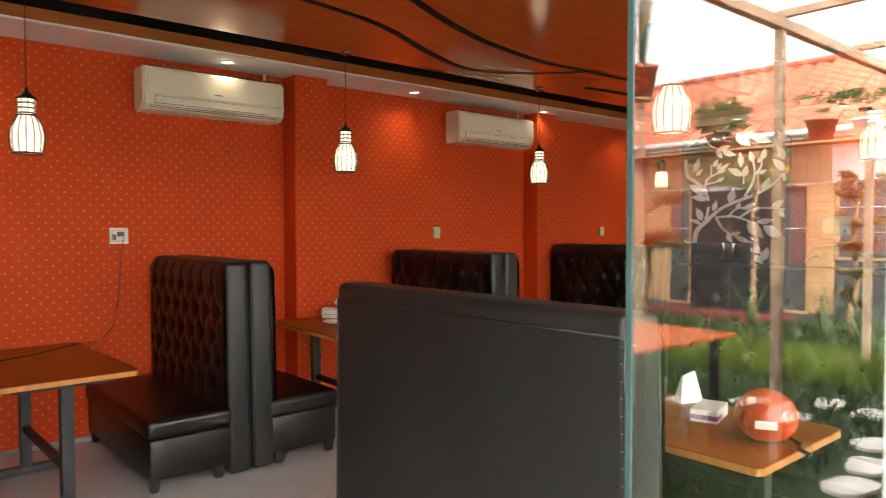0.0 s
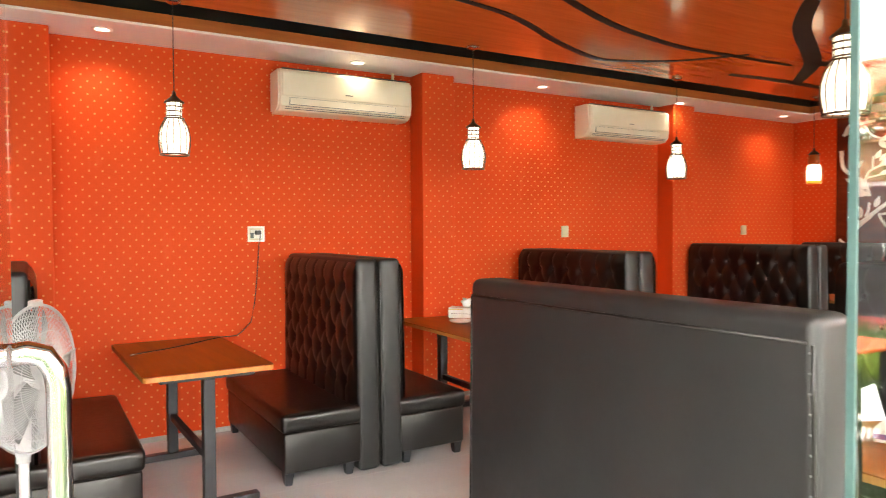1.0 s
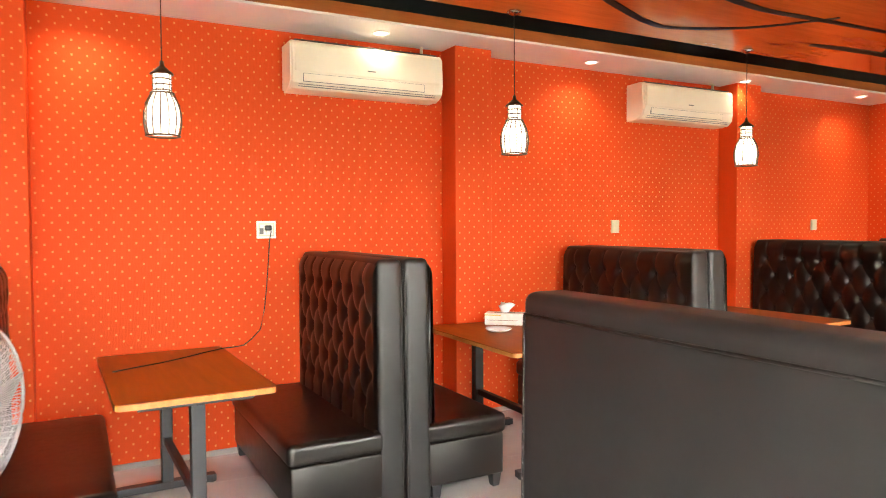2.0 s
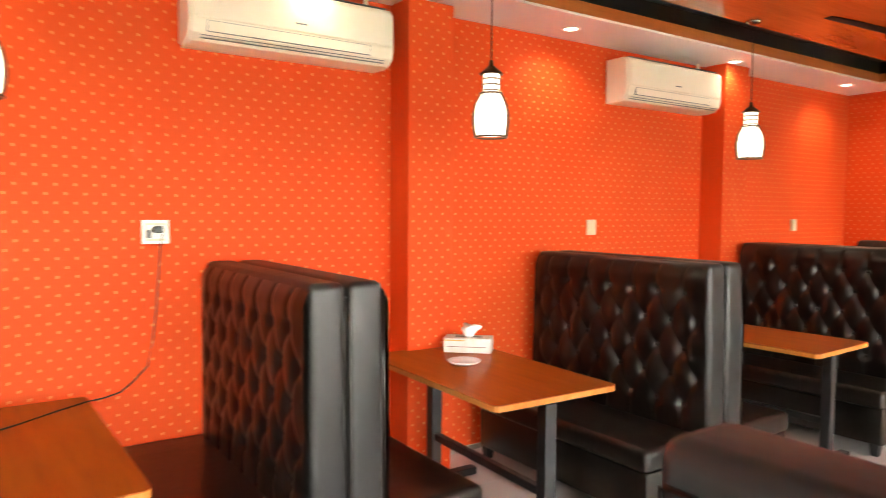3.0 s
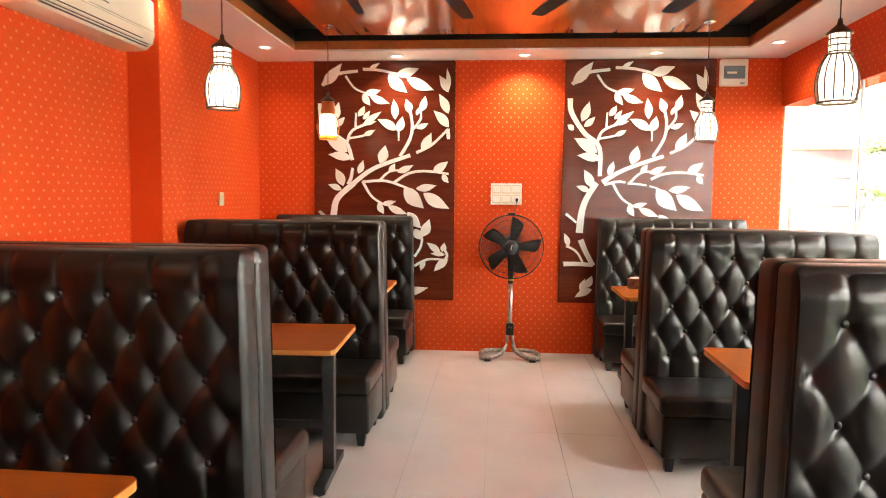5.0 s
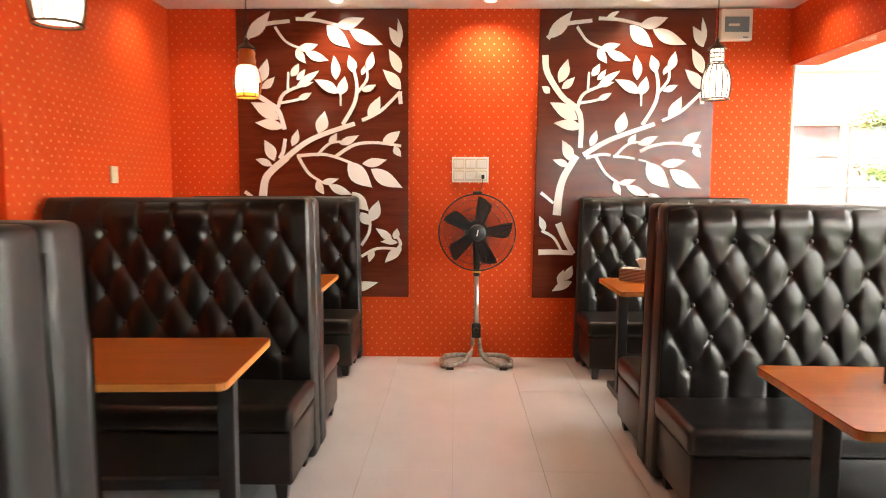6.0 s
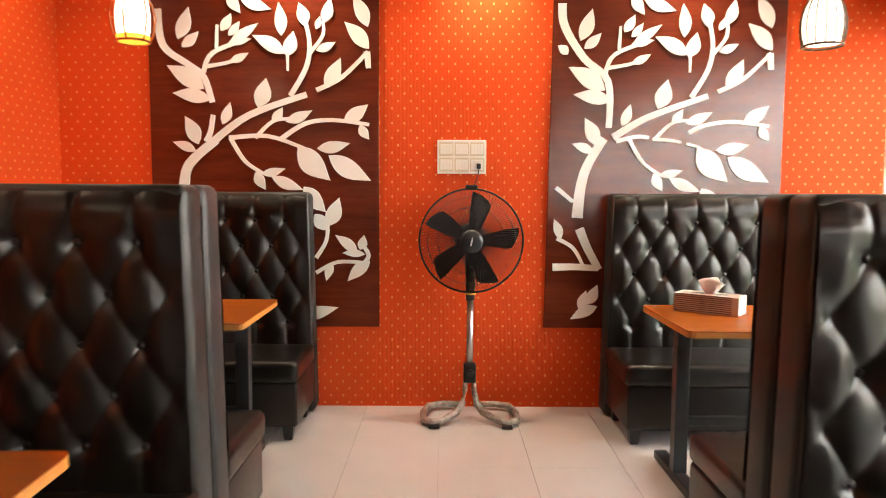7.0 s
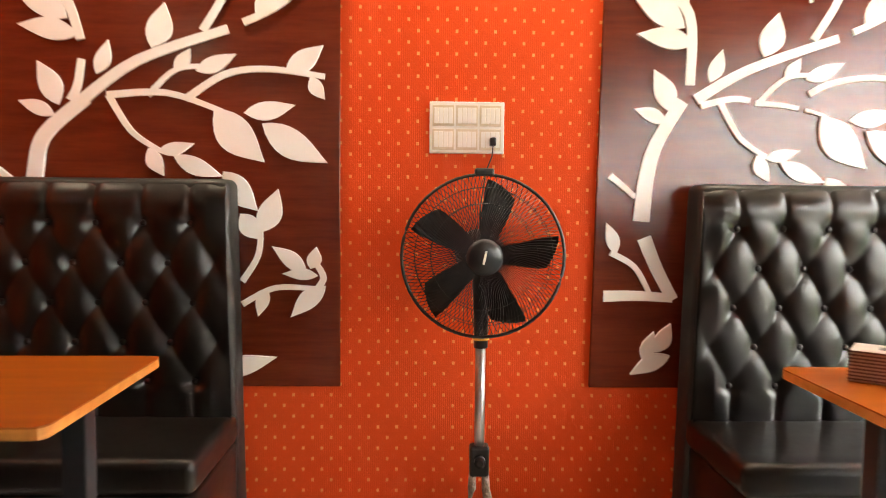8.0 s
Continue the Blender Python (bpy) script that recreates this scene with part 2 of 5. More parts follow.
bm = bmesh.new()
prism(bm, [(WEST_X - 0.2, front(WEST_X, -0.10)), (BACK_X + 0.2, front(BACK_X, -0.10)), (BACK_X + 0.2, WALL_Y + 0.2), (WEST_X - 0.2, WALL_Y + 0.2)], -0.10, -0.006)
floor = structure("floor", bm, GROUT, "pale grey square floor tiles with thin grey joints", "floor")
structure("wall_north", boxed((WEST_X - 0.2, WALL_Y, -0.1), (BACK_X + 0.2, WALL_Y + 0.2, 3.1)), RED_X,
          "red textured wallpaper with small gold flecks", "wall")
structure("wall_east", boxed((BACK_X, front(BACK_X, -0.01), -0.1), (BACK_X + 0.2, WALL_Y, 3.1)), RED_Y,
          "red wallpaper end wall with small gold flecks", "wall")
structure("wall_west", boxed((WEST_X - 0.2, front(WEST_X, -0.1), -0.1), (WEST_X, WALL_Y, 3.1)), CONCRETE, "plain painted end wall", "wall")
for name, xa, xb in (("pilaster_1", 0.14, 0.46), ("pilaster_2", 3.087, 3.392), ("pilaster_3", 6.03, 6.35)):
    structure(name, boxed((xa, 5.45, 0), (xb, WALL_Y - 0.001, SOFFIT_Z - 0.001), 0.006), RED_X, "shallow wall pier papered in red with gold flecks", "pilaster")
structure("beam_south", strip(bmesh.new(), WEST_X, BACK_X, -0.20, 0.02, BEAM_Z, 3.0), RED_X, "red papered beam above the glass front", "beam")
bm = bmesh.new()
box(bm, (WEST_X, WALL_Y - 0.008, 0), (BACK_X, WALL_Y, 0.035))
structure("baseboard", bm, GROUT, "low pale grey skirting along the red wall", "baseboard")

# white border, dark recess, wood fascia and the floating wooden panel
TX0, TX1, TY1 = -1.9, 7.95, 5.18
RIM = 0.46  # the border's depth on the window side
bm = bmesh.new()
prism(bm, [(WEST_X, TY1), (BACK_X, TY1), (BACK_X, WALL_Y), (WEST_X, WALL_Y)], SOFFIT_Z, 3.05)
strip(bm, WEST_X, BACK_X, 0.02, RIM, SOFFIT_Z, 3.05)
prism(bm, [(TX1, front(TX1, RIM)), (BACK_X, front(BACK_X, RIM)), (BACK_X, TY1), (TX1, TY1)], SOFFIT_Z, 3.05)
prism(bm, [(WEST_X, front(WEST_X, RIM)), (TX0, front(TX0, RIM)), (TX0, TY1), (WEST_X, TY1)], SOFFIT_Z, 3.05)
structure("ceiling_border", bm, WHITE_PAINT, "white painted dropped ceiling border", "ceiling")


def tray_ring(bm, inset, width, z0, z1):
    """Three sides of a ring inside the border."""
    a, b2 = inset, inset + width
    prism(bm, [(TX0, TY1 - b2), (TX1 - a, TY1 - b2), (TX1 - a, TY1 - a), (TX0, TY1 - a)], z0, z1)
    prism(bm, [(TX1 - b2, front(TX1, RIM + b2)), (TX1 - a, front(TX1, RIM + b2)), (TX1 - a, TY1 - b2), (TX1 - b2, TY1 - b2)], z0, z1)
    strip(bm, TX0, TX1 - a, RIM + a, RIM + b2, z0, z1)
    return bm


structure("ceiling_trim", tray_ring(bmesh.new(), 0.0, 0.012, SOFFIT_Z - 0.003, SOFFIT_Z + 0.012), WHITE_TRIM, "thin bright white edge along the ceiling tray", "trim")
structure("ceiling_fascia", tray_ring(bmesh.new(), 0.001, 0.016, SOFFIT_Z + 0.012, SOFFIT_Z + 0.085), FASCIA_WOOD, "orange wood strip round the ceiling tray", "trim")
structure("ceiling_liner", tray_ring(bmesh.new(), 0.002, 0.012, SOFFIT_Z + 0.086, 2.929), BLACK_TRIM, "black side of the ceiling recess", "trim")
GAP = 0.375
structure("ceiling_recess", prism(bmesh.new(), [(TX0, front(TX0, RIM)), (TX1, front(TX1, RIM)), (TX1, TY1), (TX0, TY1)], 2.93, 3.04), BLACK_TRIM, "black recess round the wooden ceiling", "ceiling")
bm = bmesh.new()
PX1, PY1 = TX1 - GAP, TY1 - GAP
prism(bm, [(TX0, front(TX0, RIM + GAP)), (PX1, front(PX1, RIM + GAP)), (PX1, PY1), (TX0, PY1)], WOOD_Z, 2.93)
structure("ceiling", bm, CEIL_WOOD, "glossy orange-brown wood ceiling, its curved groove shade laid on as strips", "ceiling")


def groove(bm, pts, wide, z=WOOD_Z - 0.004):
    """A dark curved strip for a slot's shade: tapers at its ends, through a few plan points."""
    p = [Vector((x, y, 0)) for x, y in pts]
    fine = []
    for k in range(len(p) - 1):
        a, b2, c, d = p[max(k - 1, 0)], p[k], p[k + 1], p[min(k + 2, len(p) - 1)]
        for s in range(8):
            t = s / 8
            fine.append(0.5 * (2 * b2 + (c - a) * t + (2 * a - 5 * b2 + 4 * c - d) * t * t + (3 * b2 - a - 3 * c + d) * t ** 3))
    fine.append(p[-1])
    n, last = len(fine), None
    for k, q in enumerate(fine):
        dr = (fine[min(k + 1, n - 1)] - fine[max(k - 1, 0)]).normalized()
        side = Vector((-dr.y, dr.x, 0)) * wide * 0.5 * (0.5 + 0.5 * math.sin(math.pi * min(1, max(0, (k + 0.5) / n))) ** 0.5)
        pair = [bm.verts.new((*(q + side).xy, z)), bm.verts.new((*(q - side).xy, z)), bm.verts.new((*(q - side).xy, WOOD_Z)), bm.verts.new((*(q + side).xy, WOOD_Z))]
        if last:
            for i in range(4):
                bm.faces.new((last[i], last[(i + 1) % 4], pair[(i + 1) % 4], pair[i]))
        last = pair


# black strips just below the flat panel stand for shade in its grooves
bm = bmesh.new()
groove(bm, [(1.2, 3.72), (2.56, 3.93), (3.02, 4.06), (3.52, 4.32), (4.02, 4.53), (4.3, 4.55), (4.74, 4.32), (5.08, 3.90)], 0.055)
groove(bm, [(1.9, 3.0), (2.8, 3.50), (3.52, 3.81), (4.03, 3.94), (4.5, 4.01), (4.94, 3.99), (5.7, 3.96)], 0.06)
groove(bm, [(4.2, 2.85), (4.73, 3.26), (5.47, 3.65), (5.8, 3.84), (6.07, 4.06), (6.42, 4.38)], 0.13)
groove(bm, [(5.55, 4.42), (5.92, 4.38), (6.36, 4.36), (6.90, 4.37)], 0.08)
groove(bm, [(5.75, 3.81), (6.38, 3.71), (7.07, 3.60)], 0.12)
groove(bm, [(7.0, 3.10), (6.65, 2.99), (6.37, 2.87), (6.14, 2.66), (5.8, 2.4), (5.2, 2.1)], 0.15)
groove(bm, [(6.97, 2.18), (6.5, 2.12), (6.2, 2.08), (5.5, 1.98)], 0.17)
structure("ceiling_groove_shade", bm, GROOVE_SHADE, "black curved strips for the shade at the wood ceiling's steps", "ceiling")


# ---- sofas ----
TUFT_A, TUFT_B, TUFT_TOP, SOFA_H, SEAT_Z = 0.176, 0.146, 1.130, 1.292, 0.42


def tufted_panel(length):
    """Buttoned front of a backrest: local y along the sofa, facing -x, front at x = 0."""
    bm = bmesh.new()
    ny, nz = int(length / 0.0068), 112
    zs = [SEAT_Z - 0.03 + (SOFA_H - 0.02 - SEAT_Z + 0.03) * j / nz for j in range(nz + 1)]

    def swell(t, power):
        """0 on a crease, 1 midway between two creases."""
        e = 2 * min(t % 1.0, 1 - t % 1.0)
        return 1 - (1 - e) ** power

    grid = []
    for z in zs:
        line = []
        for i in range(ny + 1):
            y = length * i / ny
            u, v = (y - length / 2) / TUFT_A, (z - TUFT_TOP) / TUFT_B
            fp, fq = swell(u + v / 2, 2.5), swell(u - v / 2, 2.5)
            diamond = 0.55 * (fp + fq) - 0.10 * fp * fq
            pleat = 0.52 + 0.40 * swell(u, 7)
            k = min(1.0, max(0.0, (z - TUFT_TOP) / 0.035, (TUFT_TOP - 4 * TUFT_B - z) / 0.035))
            k = k * k * (3 - 2 * k)
            row = round((TUFT_TOP - z) / TUFT_B)
            half = 0.5 if row % 2 else 0.0
            dy = (u - half - round(u - half)) * TUFT_A
            dz = z - TUFT_TOP + row * TUFT_B
            pinch = math.exp(-(dy * dy + dz * dz) / 0.0011) if 0 <= row <= 4 else 0.0
            h = 0.009 + 0.028 * ((1 - k) * diamond + k * pleat) + 0.0022 * noise.noise((y * 11, z * 11, length)) - 0.009 * pinch
            side = min(y, length - y)
            edge = min(1.0, max(0.0, side / 0.07))
            h = h * edge + 0.024 * (1 - edge)
            roll = max(0.0, (z - (SOFA_H - 0.10)) / 0.08)
            h -= 0.034 * roll * roll
            line.append(bm.verts.new((-h, leaned(y, z, length), z)))
        grid.append(line)
    for a, b in zip(grid, grid[1:]):
        for i in range(ny):
            bm.faces.new((a[i], a[i + 1], b[i + 1], b[i]))
    return bm


TAPER = 0.026  # each end of a backrest leans in by this at the top


def leaned(y, z, length):
    """y of a point of the backrest once its ends lean in."""
    return length / 2 + (y - length / 2) * (1 - 2 * TAPER * z / SOFA_H / length)


def make_sofa(length):
    """A booth bench that faces -x; its back lies at x = 0, its wall end at y = 0, aisle end at y = length."""
    so = thing("booth_sofa", Matrix(), "", "sofa")
    bm = bmesh.new()
    box(bm, (-0.143, 0, 0.012), (0, length, SOFA_H), 0.030, 4)
    for v in bm.verts:
        v.co.y = leaned(v.co.y, v.co.z, length)
    part("back_frame", bm, LEATHER_LIT, so, "plain black upholstered back shell", True)
    tuft = part("backrest", tufted_panel(length - 0.02), LEATHER, so, "diamond-buttoned black leatherette", True)
    tuft.matrix_basis = pose(-0.142, 0.01, 0)
    # seam bead below the top roll, and the edge welts
    wire("piping", [(0.0015, y, SOFA_H - 0.058) for y in (0.045, length / 2, length - 0.045)], 0.004, LEATHER, so, sides=6)
    for y in (0.012, length - 0.012):
        wire("piping", [(-0.004, leaned(y, 0.05 + 0.118 * k, length), 0.05 + 0.118 * k) for k in range(11)], 0.0045, LEATHER, so, sides=6)
    wire("piping", [(-0.145, leaned(length - 0.014, z, length), z) for z in (SEAT_Z, 0.8, SOFA_H - 0.04)], 0.006, LEATHER, so, sides=6)
    bm = bmesh.new()
    box(bm, (-0.60, 0.01, 0.075), (-0.12, length - 0.02, 0.31), 0.014, 2)
    part("seat_base", bm, LEATHER, so, smooth=True)
    bm = bmesh.new()
    box(bm, (-0.615, 0.005, 0.305), (-0.11, length - 0.005, SEAT_Z), 0.034, 4)
    bmesh.ops.subdivide_edges(bm, edges=[ed for ed in bm.edges if ed.calc_length() > 0.25], cuts=6, use_grid_fill=True)
    for v in bm.verts:
        if v.co.z > SEAT_Z - 0.01:
            v.co.z += 0.006 * noise.noise(v.co * 7)
    part("seat", bm, LEATHER, so, smooth=True)
    foot = None
    for fx in (-0.565, -0.19):
        for fy in (0.06, length - 0.065):
            if foot is None:
                b2 = bmesh.new()
                lathe(b2, [(0.026, 0), (0.030, 0.01), (0.040, 0.078)], 4)
                bmesh.ops.rotate(b2, verts=b2.verts, cent=(0, 0, 0), matrix=Matrix.Rotation(radians(45), 3, "Z"))
                foot = part("foot", b2, BLACK_STEEL, so)
                foot.matrix_basis = pose(fx, fy, 0)
            else:
                again("foot", foot, so, pose(fx, fy, 0))
    button = None
    n = int(length / TUFT_A)
    for j in range(5):
        for i in range(-n, n + 1):
            y = (i + (0.5 if j % 2 else 0.0)) * TUFT_A + length / 2 - 0.01
            z = TUFT_TOP - j * TUFT_B
            if y < 0.09 or y > length - 0.09:
                continue
            m = pose(-0.1475, leaned(y, z, length - 0.02) + 0.01, z, 0, -90, 0)
            if button is None:
                b2 = lathe(bmesh.new(), [(0.0118, 0.0), (0.0125, 0.004), (0.009, 0.008), (0.003, 0.0098)], 10)
                button = part("button", b2, LEATHER, so, smooth=True)
                button.matrix_basis = m
            else:
                again("button", button, so, m)
    return so


SOFA_L = 1.345
model = make_sofa(SOFA_L)
PLACES = [  # back x, aisle-end y, facing -x (True) or +x, row
    (0.175, 4.085, True, "wall"), (0.185, 4.085, False, "wall"),
    (2.155, 4.313, True, "wall"), (2.165, 4.313, False, "wall"),
    (4.265, 4.200, True, "wall"), (4.275, 4.200, False, "wall"),
    (6.375, 4.090, True, "wall"), (6.385, 4.090, False, "wall"),
    (8.385, 4.135, True, "wall"),
    (1.705, 2.642, False, "window"),
    (4.005, 2.545, True, "window"), (4.015, 2.545, False, "window"),
    (6.165, 2.485, True, "window"), (6.175, 2.485, False, "window"),
    (8.355, 2.465, True, "window"),
]
for k, (bx, ay, west, rowname) in enumerate(PLACES):
    # a half turn about z where the aisle end lies towards -y, mirrored rows keep the same mesh
    if west:
        m = pose(bx, ay if rowname == "wall" else ay - SOFA_L, 0)
    else:
        m = pose(bx, ay + SOFA_L if rowname == "wall" else ay, 0, 0, 0, 180)
    if rowname == "wall" and 6 < bx < 7:  # this pair stands a little taller
        m = m @ Matrix.Diagonal((1, 1, 1.014, 1))
    so = model if k == 0 else copy_thing(model, m)
    if k == 0:
        so.matrix_world = m
    tagged(so, "black buttoned leatherette booth sofa beside the " + ("red wall" if rowname == "wall" else "glass front"),
           "sofa", "booth sofas")
    if bx == 1.705:  # its free-standing back is pinned along both upright edges
        pin = None
        for y in (0.016, SOFA_L - 0.016):
            for q in range(28):
                pm = pose(0.0, leaned(y, 0.08 + 0.042 * q, SOFA_L), 0.08 + 0.042 * q, 0, 90, 0)
                if pin is None:
                    pin = part("upholstery_pin", lathe(bmesh.new(), [(0.0030, 0.0005), (0.0026, 0.0016), (0.0010, 0.0022)], 6), GREY_PLASTIC, so, "small grey pin")
                    pin.matrix_basis = pm
                else:
                    again("upholstery_pin", pin, so, pm)
        tagged(so, "black booth sofa by the entrance, plain back pinned along its edges", "sofa", "booth sofas")


# ---- tables ----
def make_table(length, width=0.662):
    """A booth table: top centred on x, from y = 0 to length."""
    tb = thing("booth_table", Matrix(), "", "table")
    bm = bmesh.new()
    c = 0.03
    outline = []
    for cx, cy, a0 in ((width / 2 - c, c, -90), (width / 2 - c, length - c, 0), (-width / 2 + c, length - c, 90), (-width / 2 + c, c, 180)):
        for s in range(4):
            a = radians(a0 + 30 * s)
            outline.append((cx + c * math.cos(a), cy + c * math.sin(a)))
    vs = [bm.verts.new((x, y, 0.746)) for x, y in outline]
    face = bm.faces.new(vs)
    r = bmesh.ops.extrude_face_region(bm, geom=[face])
    bmesh.ops.translate(bm, verts=[v for v in r["geom"] if isinstance(v, bmesh.types.BMVert)], vec=(0, 0, 0.004))
    part("tabletop", bm, TABLE_WOOD, tb, "orange wood laminate top")
    bm = bmesh.new()
    vs = [bm.verts.new((x, y, 0.722)) for x, y in outline]
    face = bm.faces.new(vs)
    r = bmesh.ops.extrude_face_region(bm, geom=[face])
    bmesh.ops.translate(bm, verts=[v for v in r["geom"] if isinstance(v, bmesh.types.BMVert)], vec=(0, 0, 0.0239))
    part("edge_band", bm, EDGE_WOOD, tb, "lighter wood edge")
    leg = bar = plate = None
    for y in (0.09, length - 0.155):
        m = pose(0, y, 0)
        if leg is None:
            leg = part("leg", boxed((-0.03, -0.03, 0.05), (0.03, 0.03, 0.695), 0.004), BLACK_STEEL, tb)
            bar = part("foot_bar", boxed((-0.26, -0.03, 0.008), (0.26, 0.03, 0.05), 0.004), BLACK_STEEL, tb)
            plate = part("mounting_bar", boxed((-0.24, -0.025, 0.695), (0.24, 0.025, 0.722), 0.002), BLACK_STEEL, tb)
            for o in (leg, bar, plate):
                o.matrix_basis = m
        else:
            for o, nm in ((leg, "leg"), (bar, "foot_bar"), (plate, "mounting_bar")):
                again(nm, o, tb, m)
    part("stretcher", boxed((-0.018, 0.12, 0.26), (0.018, length - 0.185, 0.30), 0.003), BLACK_STEEL, tb)
    for fx in (-0.24, 0.24):
        for fy in (0.09, length - 0.155):
            part("glide", lathe(bmesh.new(), [(0.014, 0), (0.014, 0.009)], 10, (fx, fy, 0)), BLACK_PLASTIC, tb)
    return tb


TABLE_L = 1.20
tmodel = make_table(TABLE_L)
TABLES = [(1.127, 4.155, 1.5, "wall"), (3.162, 4.280, -1.5, "wall"), (5.348, 4.138, 2.5, "wall"), (7.418, 4.218, 1, "wall"),
          (2.765, 2.54, 0, "window"), (4.962, 2.36, -1.5, "window"), (7.312, 2.42, 0, "window")]
for k, (cx, ay, turn, rowname) in enumerate(TABLES):
    m = pose(cx, ay, 0, 0, 0, turn) if rowname == "wall" else pose(cx, ay, 0, 0, 0, 180 + turn)
    if k == 1:  # this top is a little broader than the rest
        m = m @ Matrix.Diagonal((1.07, 1, 1, 1))
    tb = tmodel if k == 0 else copy_thing(tmodel, m)
    if k == 0:
        tb.matrix_world = m
    tagged(tb, "orange wood laminate table on a black steel frame, between booth sofas", "table", "booth tables")


# ---- leaf panels on the end wall ----
def make_leaf_panel(cut):
    """A dark board with white cut-out branches. Local origin: the top left corner as seen from the room; u runs to the right, v down.
    cut: the branches are sawn through in more places."""
    pn = thing("leaf_panel", Matrix(), "dark mahogany wall panel with raised white leafy branches", "wall panel", "leaf panels")
    W, H = 1.316, 2.245
    bm = boxed((-0.018, -W - (0.030 if cut else 0), -H), (0, 0 if cut else 0.024, 0), 0.002)
    if cut:  # this board was sawn out of square
        for v in bm.verts:
            if v.co.y > -0.1 and v.co.z < -H / 2:
                v.co.y += 0.033
    part("board", bm, PANEL_WOOD, pn)
    K, KV = 0.00273, 0.00277

    lift, shift = (2, 36) if cut else (1.5, 37)

    def at(x, y):
        y -= lift
        return (-(x - shift) * K, 0.020 - (y - 22) * KV)

    count = [0]

    def slab(name, pts):
        bm = bmesh.new()
        count[0] += 1
        T = 0.009 + 0.00006 * count[0]
        lo = [bm.verts.new((-0.018, y, z)) for y, z in pts]
        hi = [bm.verts.new((-0.018 - T, y, z)) for y, z in pts]
        bm.faces.new(hi)
        n = len(pts)
        for k in range(n):
            bm.faces.new((lo[k], lo[(k + 1) % n], hi[(k + 1) % n], hi[k]))
        part(name, bm, CUTOUT_WHITE, pn)

    def leaf(bx, by, tx, ty, w):
        b, t = Vector(at(bx, by)), Vector(at(tx, ty))
        d = t - b
        n = Vector((-d.y, d.x)).normalized() * w * K * 0.54
        bend = n * 0.16
        prof = [(s / 9, math.sin(math.pi * (s / 9) ** 0.82) ** 1.1) for s in range(10)]
        left = [b + d * s + n * h + bend * math.sin(math.pi * s) for s, h in prof]
        right = [b + d * s - n * h + bend * math.sin(math.pi * s) for s, h in prof[1:-1]]
        slab("leaf", [tuple(p) for p in left] + [tuple(p) for p in reversed(right)])

    def branch(w, *xy):
        p = [Vector(at(xy[k], xy[k + 1])) for k in range(0, len(xy), 2)]
        fine = []
        for k in range(len(p) - 1):
            a, b, c, d = p[max(k - 1, 0)], p[k], p[k + 1], p[min(k + 2, len(p) - 1)]
            for s in range(5):
                t = s / 5
                fine.append(0.5 * (2 * b + (c - a) * t + (2 * a - 5 * b + 4 * c - d) * t * t + (3 * b - a - 3 * c + d) * t ** 3))
        fine.append(p[-1])
        left, right = [], []
        for k, q in enumerate(fine):
            dr = (fine[min(k + 1, len(fine) - 1)] - fine[max(k - 1, 0)]).normalized()
            sd = Vector((-dr.y, dr.x)) * w * K * 0.44 * (1.12 - 0.3 * k / len(fine))
            left.append(q + sd)
            right.append(q - sd)
        slab("branch", [tuple(v) for v in left] + [tuple(v) for v in reversed(right)])

    # crown
    branch(13, 58, 112, 100, 76, 182, 64)
    leaf(58, 112, 126, 38, 34)
    branch(8, 140, 80, 170, 120, 215, 140)
    leaf(205, 140, 262, 128, 22)
    leaf(200, 140, 226, 180, 22)
    leaf(225, 148, 292, 172, 24)
    branch(10, 200, 58, 260, 62, 322, 76)
    leaf(222, 56, 258, 38, 12)
    leaf(315, 78, 394, 56, 30)
    leaf(288, 76, 354, 137, 38)
    leaf(352, 88, 447, 129, 34)
    leaf(495, 136, 464, 80, 26)
    leaf(498, 126, 490, 56, 14)
    # upper limb
    if cut:
        branch(18, 52, 158, 58, 205, 100, 270, 152, 318, 156, 414)
        leaf(66, 262, 44, 244, 18)
    else:
        branch(16, 50, 172, 60, 246, 112, 285, 145, 310, 163, 364)
    leaf(92, 234, 116, 168, 28)
    leaf(100, 250, 136, 218, 20)
    branch(10, 145, 302, 165, 262, 236, 234)
    leaf(205, 236, 264, 200, 18)
    leaf(200, 226, 224, 197, 15)
    leaf(184, 216, 206, 181, 19)
    leaf(200, 240, 248, 232, 15)
    branch(8, 150, 290, 200, 281, 232, 268)
    leaf(202, 280, 242, 261, 16)
    branch(7, 174, 252, 176, 204)
    leaf(146, 336, 67, 288, 36)
    leaf(160, 358, 78, 345, 28)
    # middle sprays
    leaf(320, 262, 250, 225, 28)
    leaf(322, 268, 338, 216, 27)
    leaf(312, 226, 307, 158, 24)
    branch(6, 325, 264, 325, 298)
    branch(11, 330, 350, 364, 292, 372, 242, 362, 190)
    leaf(363, 206, 350, 158, 25)
    branch(8, 372, 262, 400, 226, 401, 196)
    leaf(402, 200, 417, 148, 23)
    leaf(386, 212, 395, 186, 12)
    leaf(386, 256, 427, 239, 17)
    leaf(498, 252, 446, 197, 30)
    leaf(496, 207, 464, 141, 28)
    branch(10, 386, 338, 440, 311, 496, 258)
    branch(14, 494, 258, 497, 292)
    leaf(404, 331, 438, 271, 29)
    # long bough
    branch(16, *((165, 434) if cut else (160, 448)), 240, 391, 365, 347)
    leaf(260, 374, 279, 313, 33)
    leaf(184, 410, 201, 364, 20)
    if not cut:
        branch(12, 148, 446, 158, 425, 164, 390)
    leaf(131, 452, 104, 393, 29)
    leaf(125, 466, 77, 447, 19)
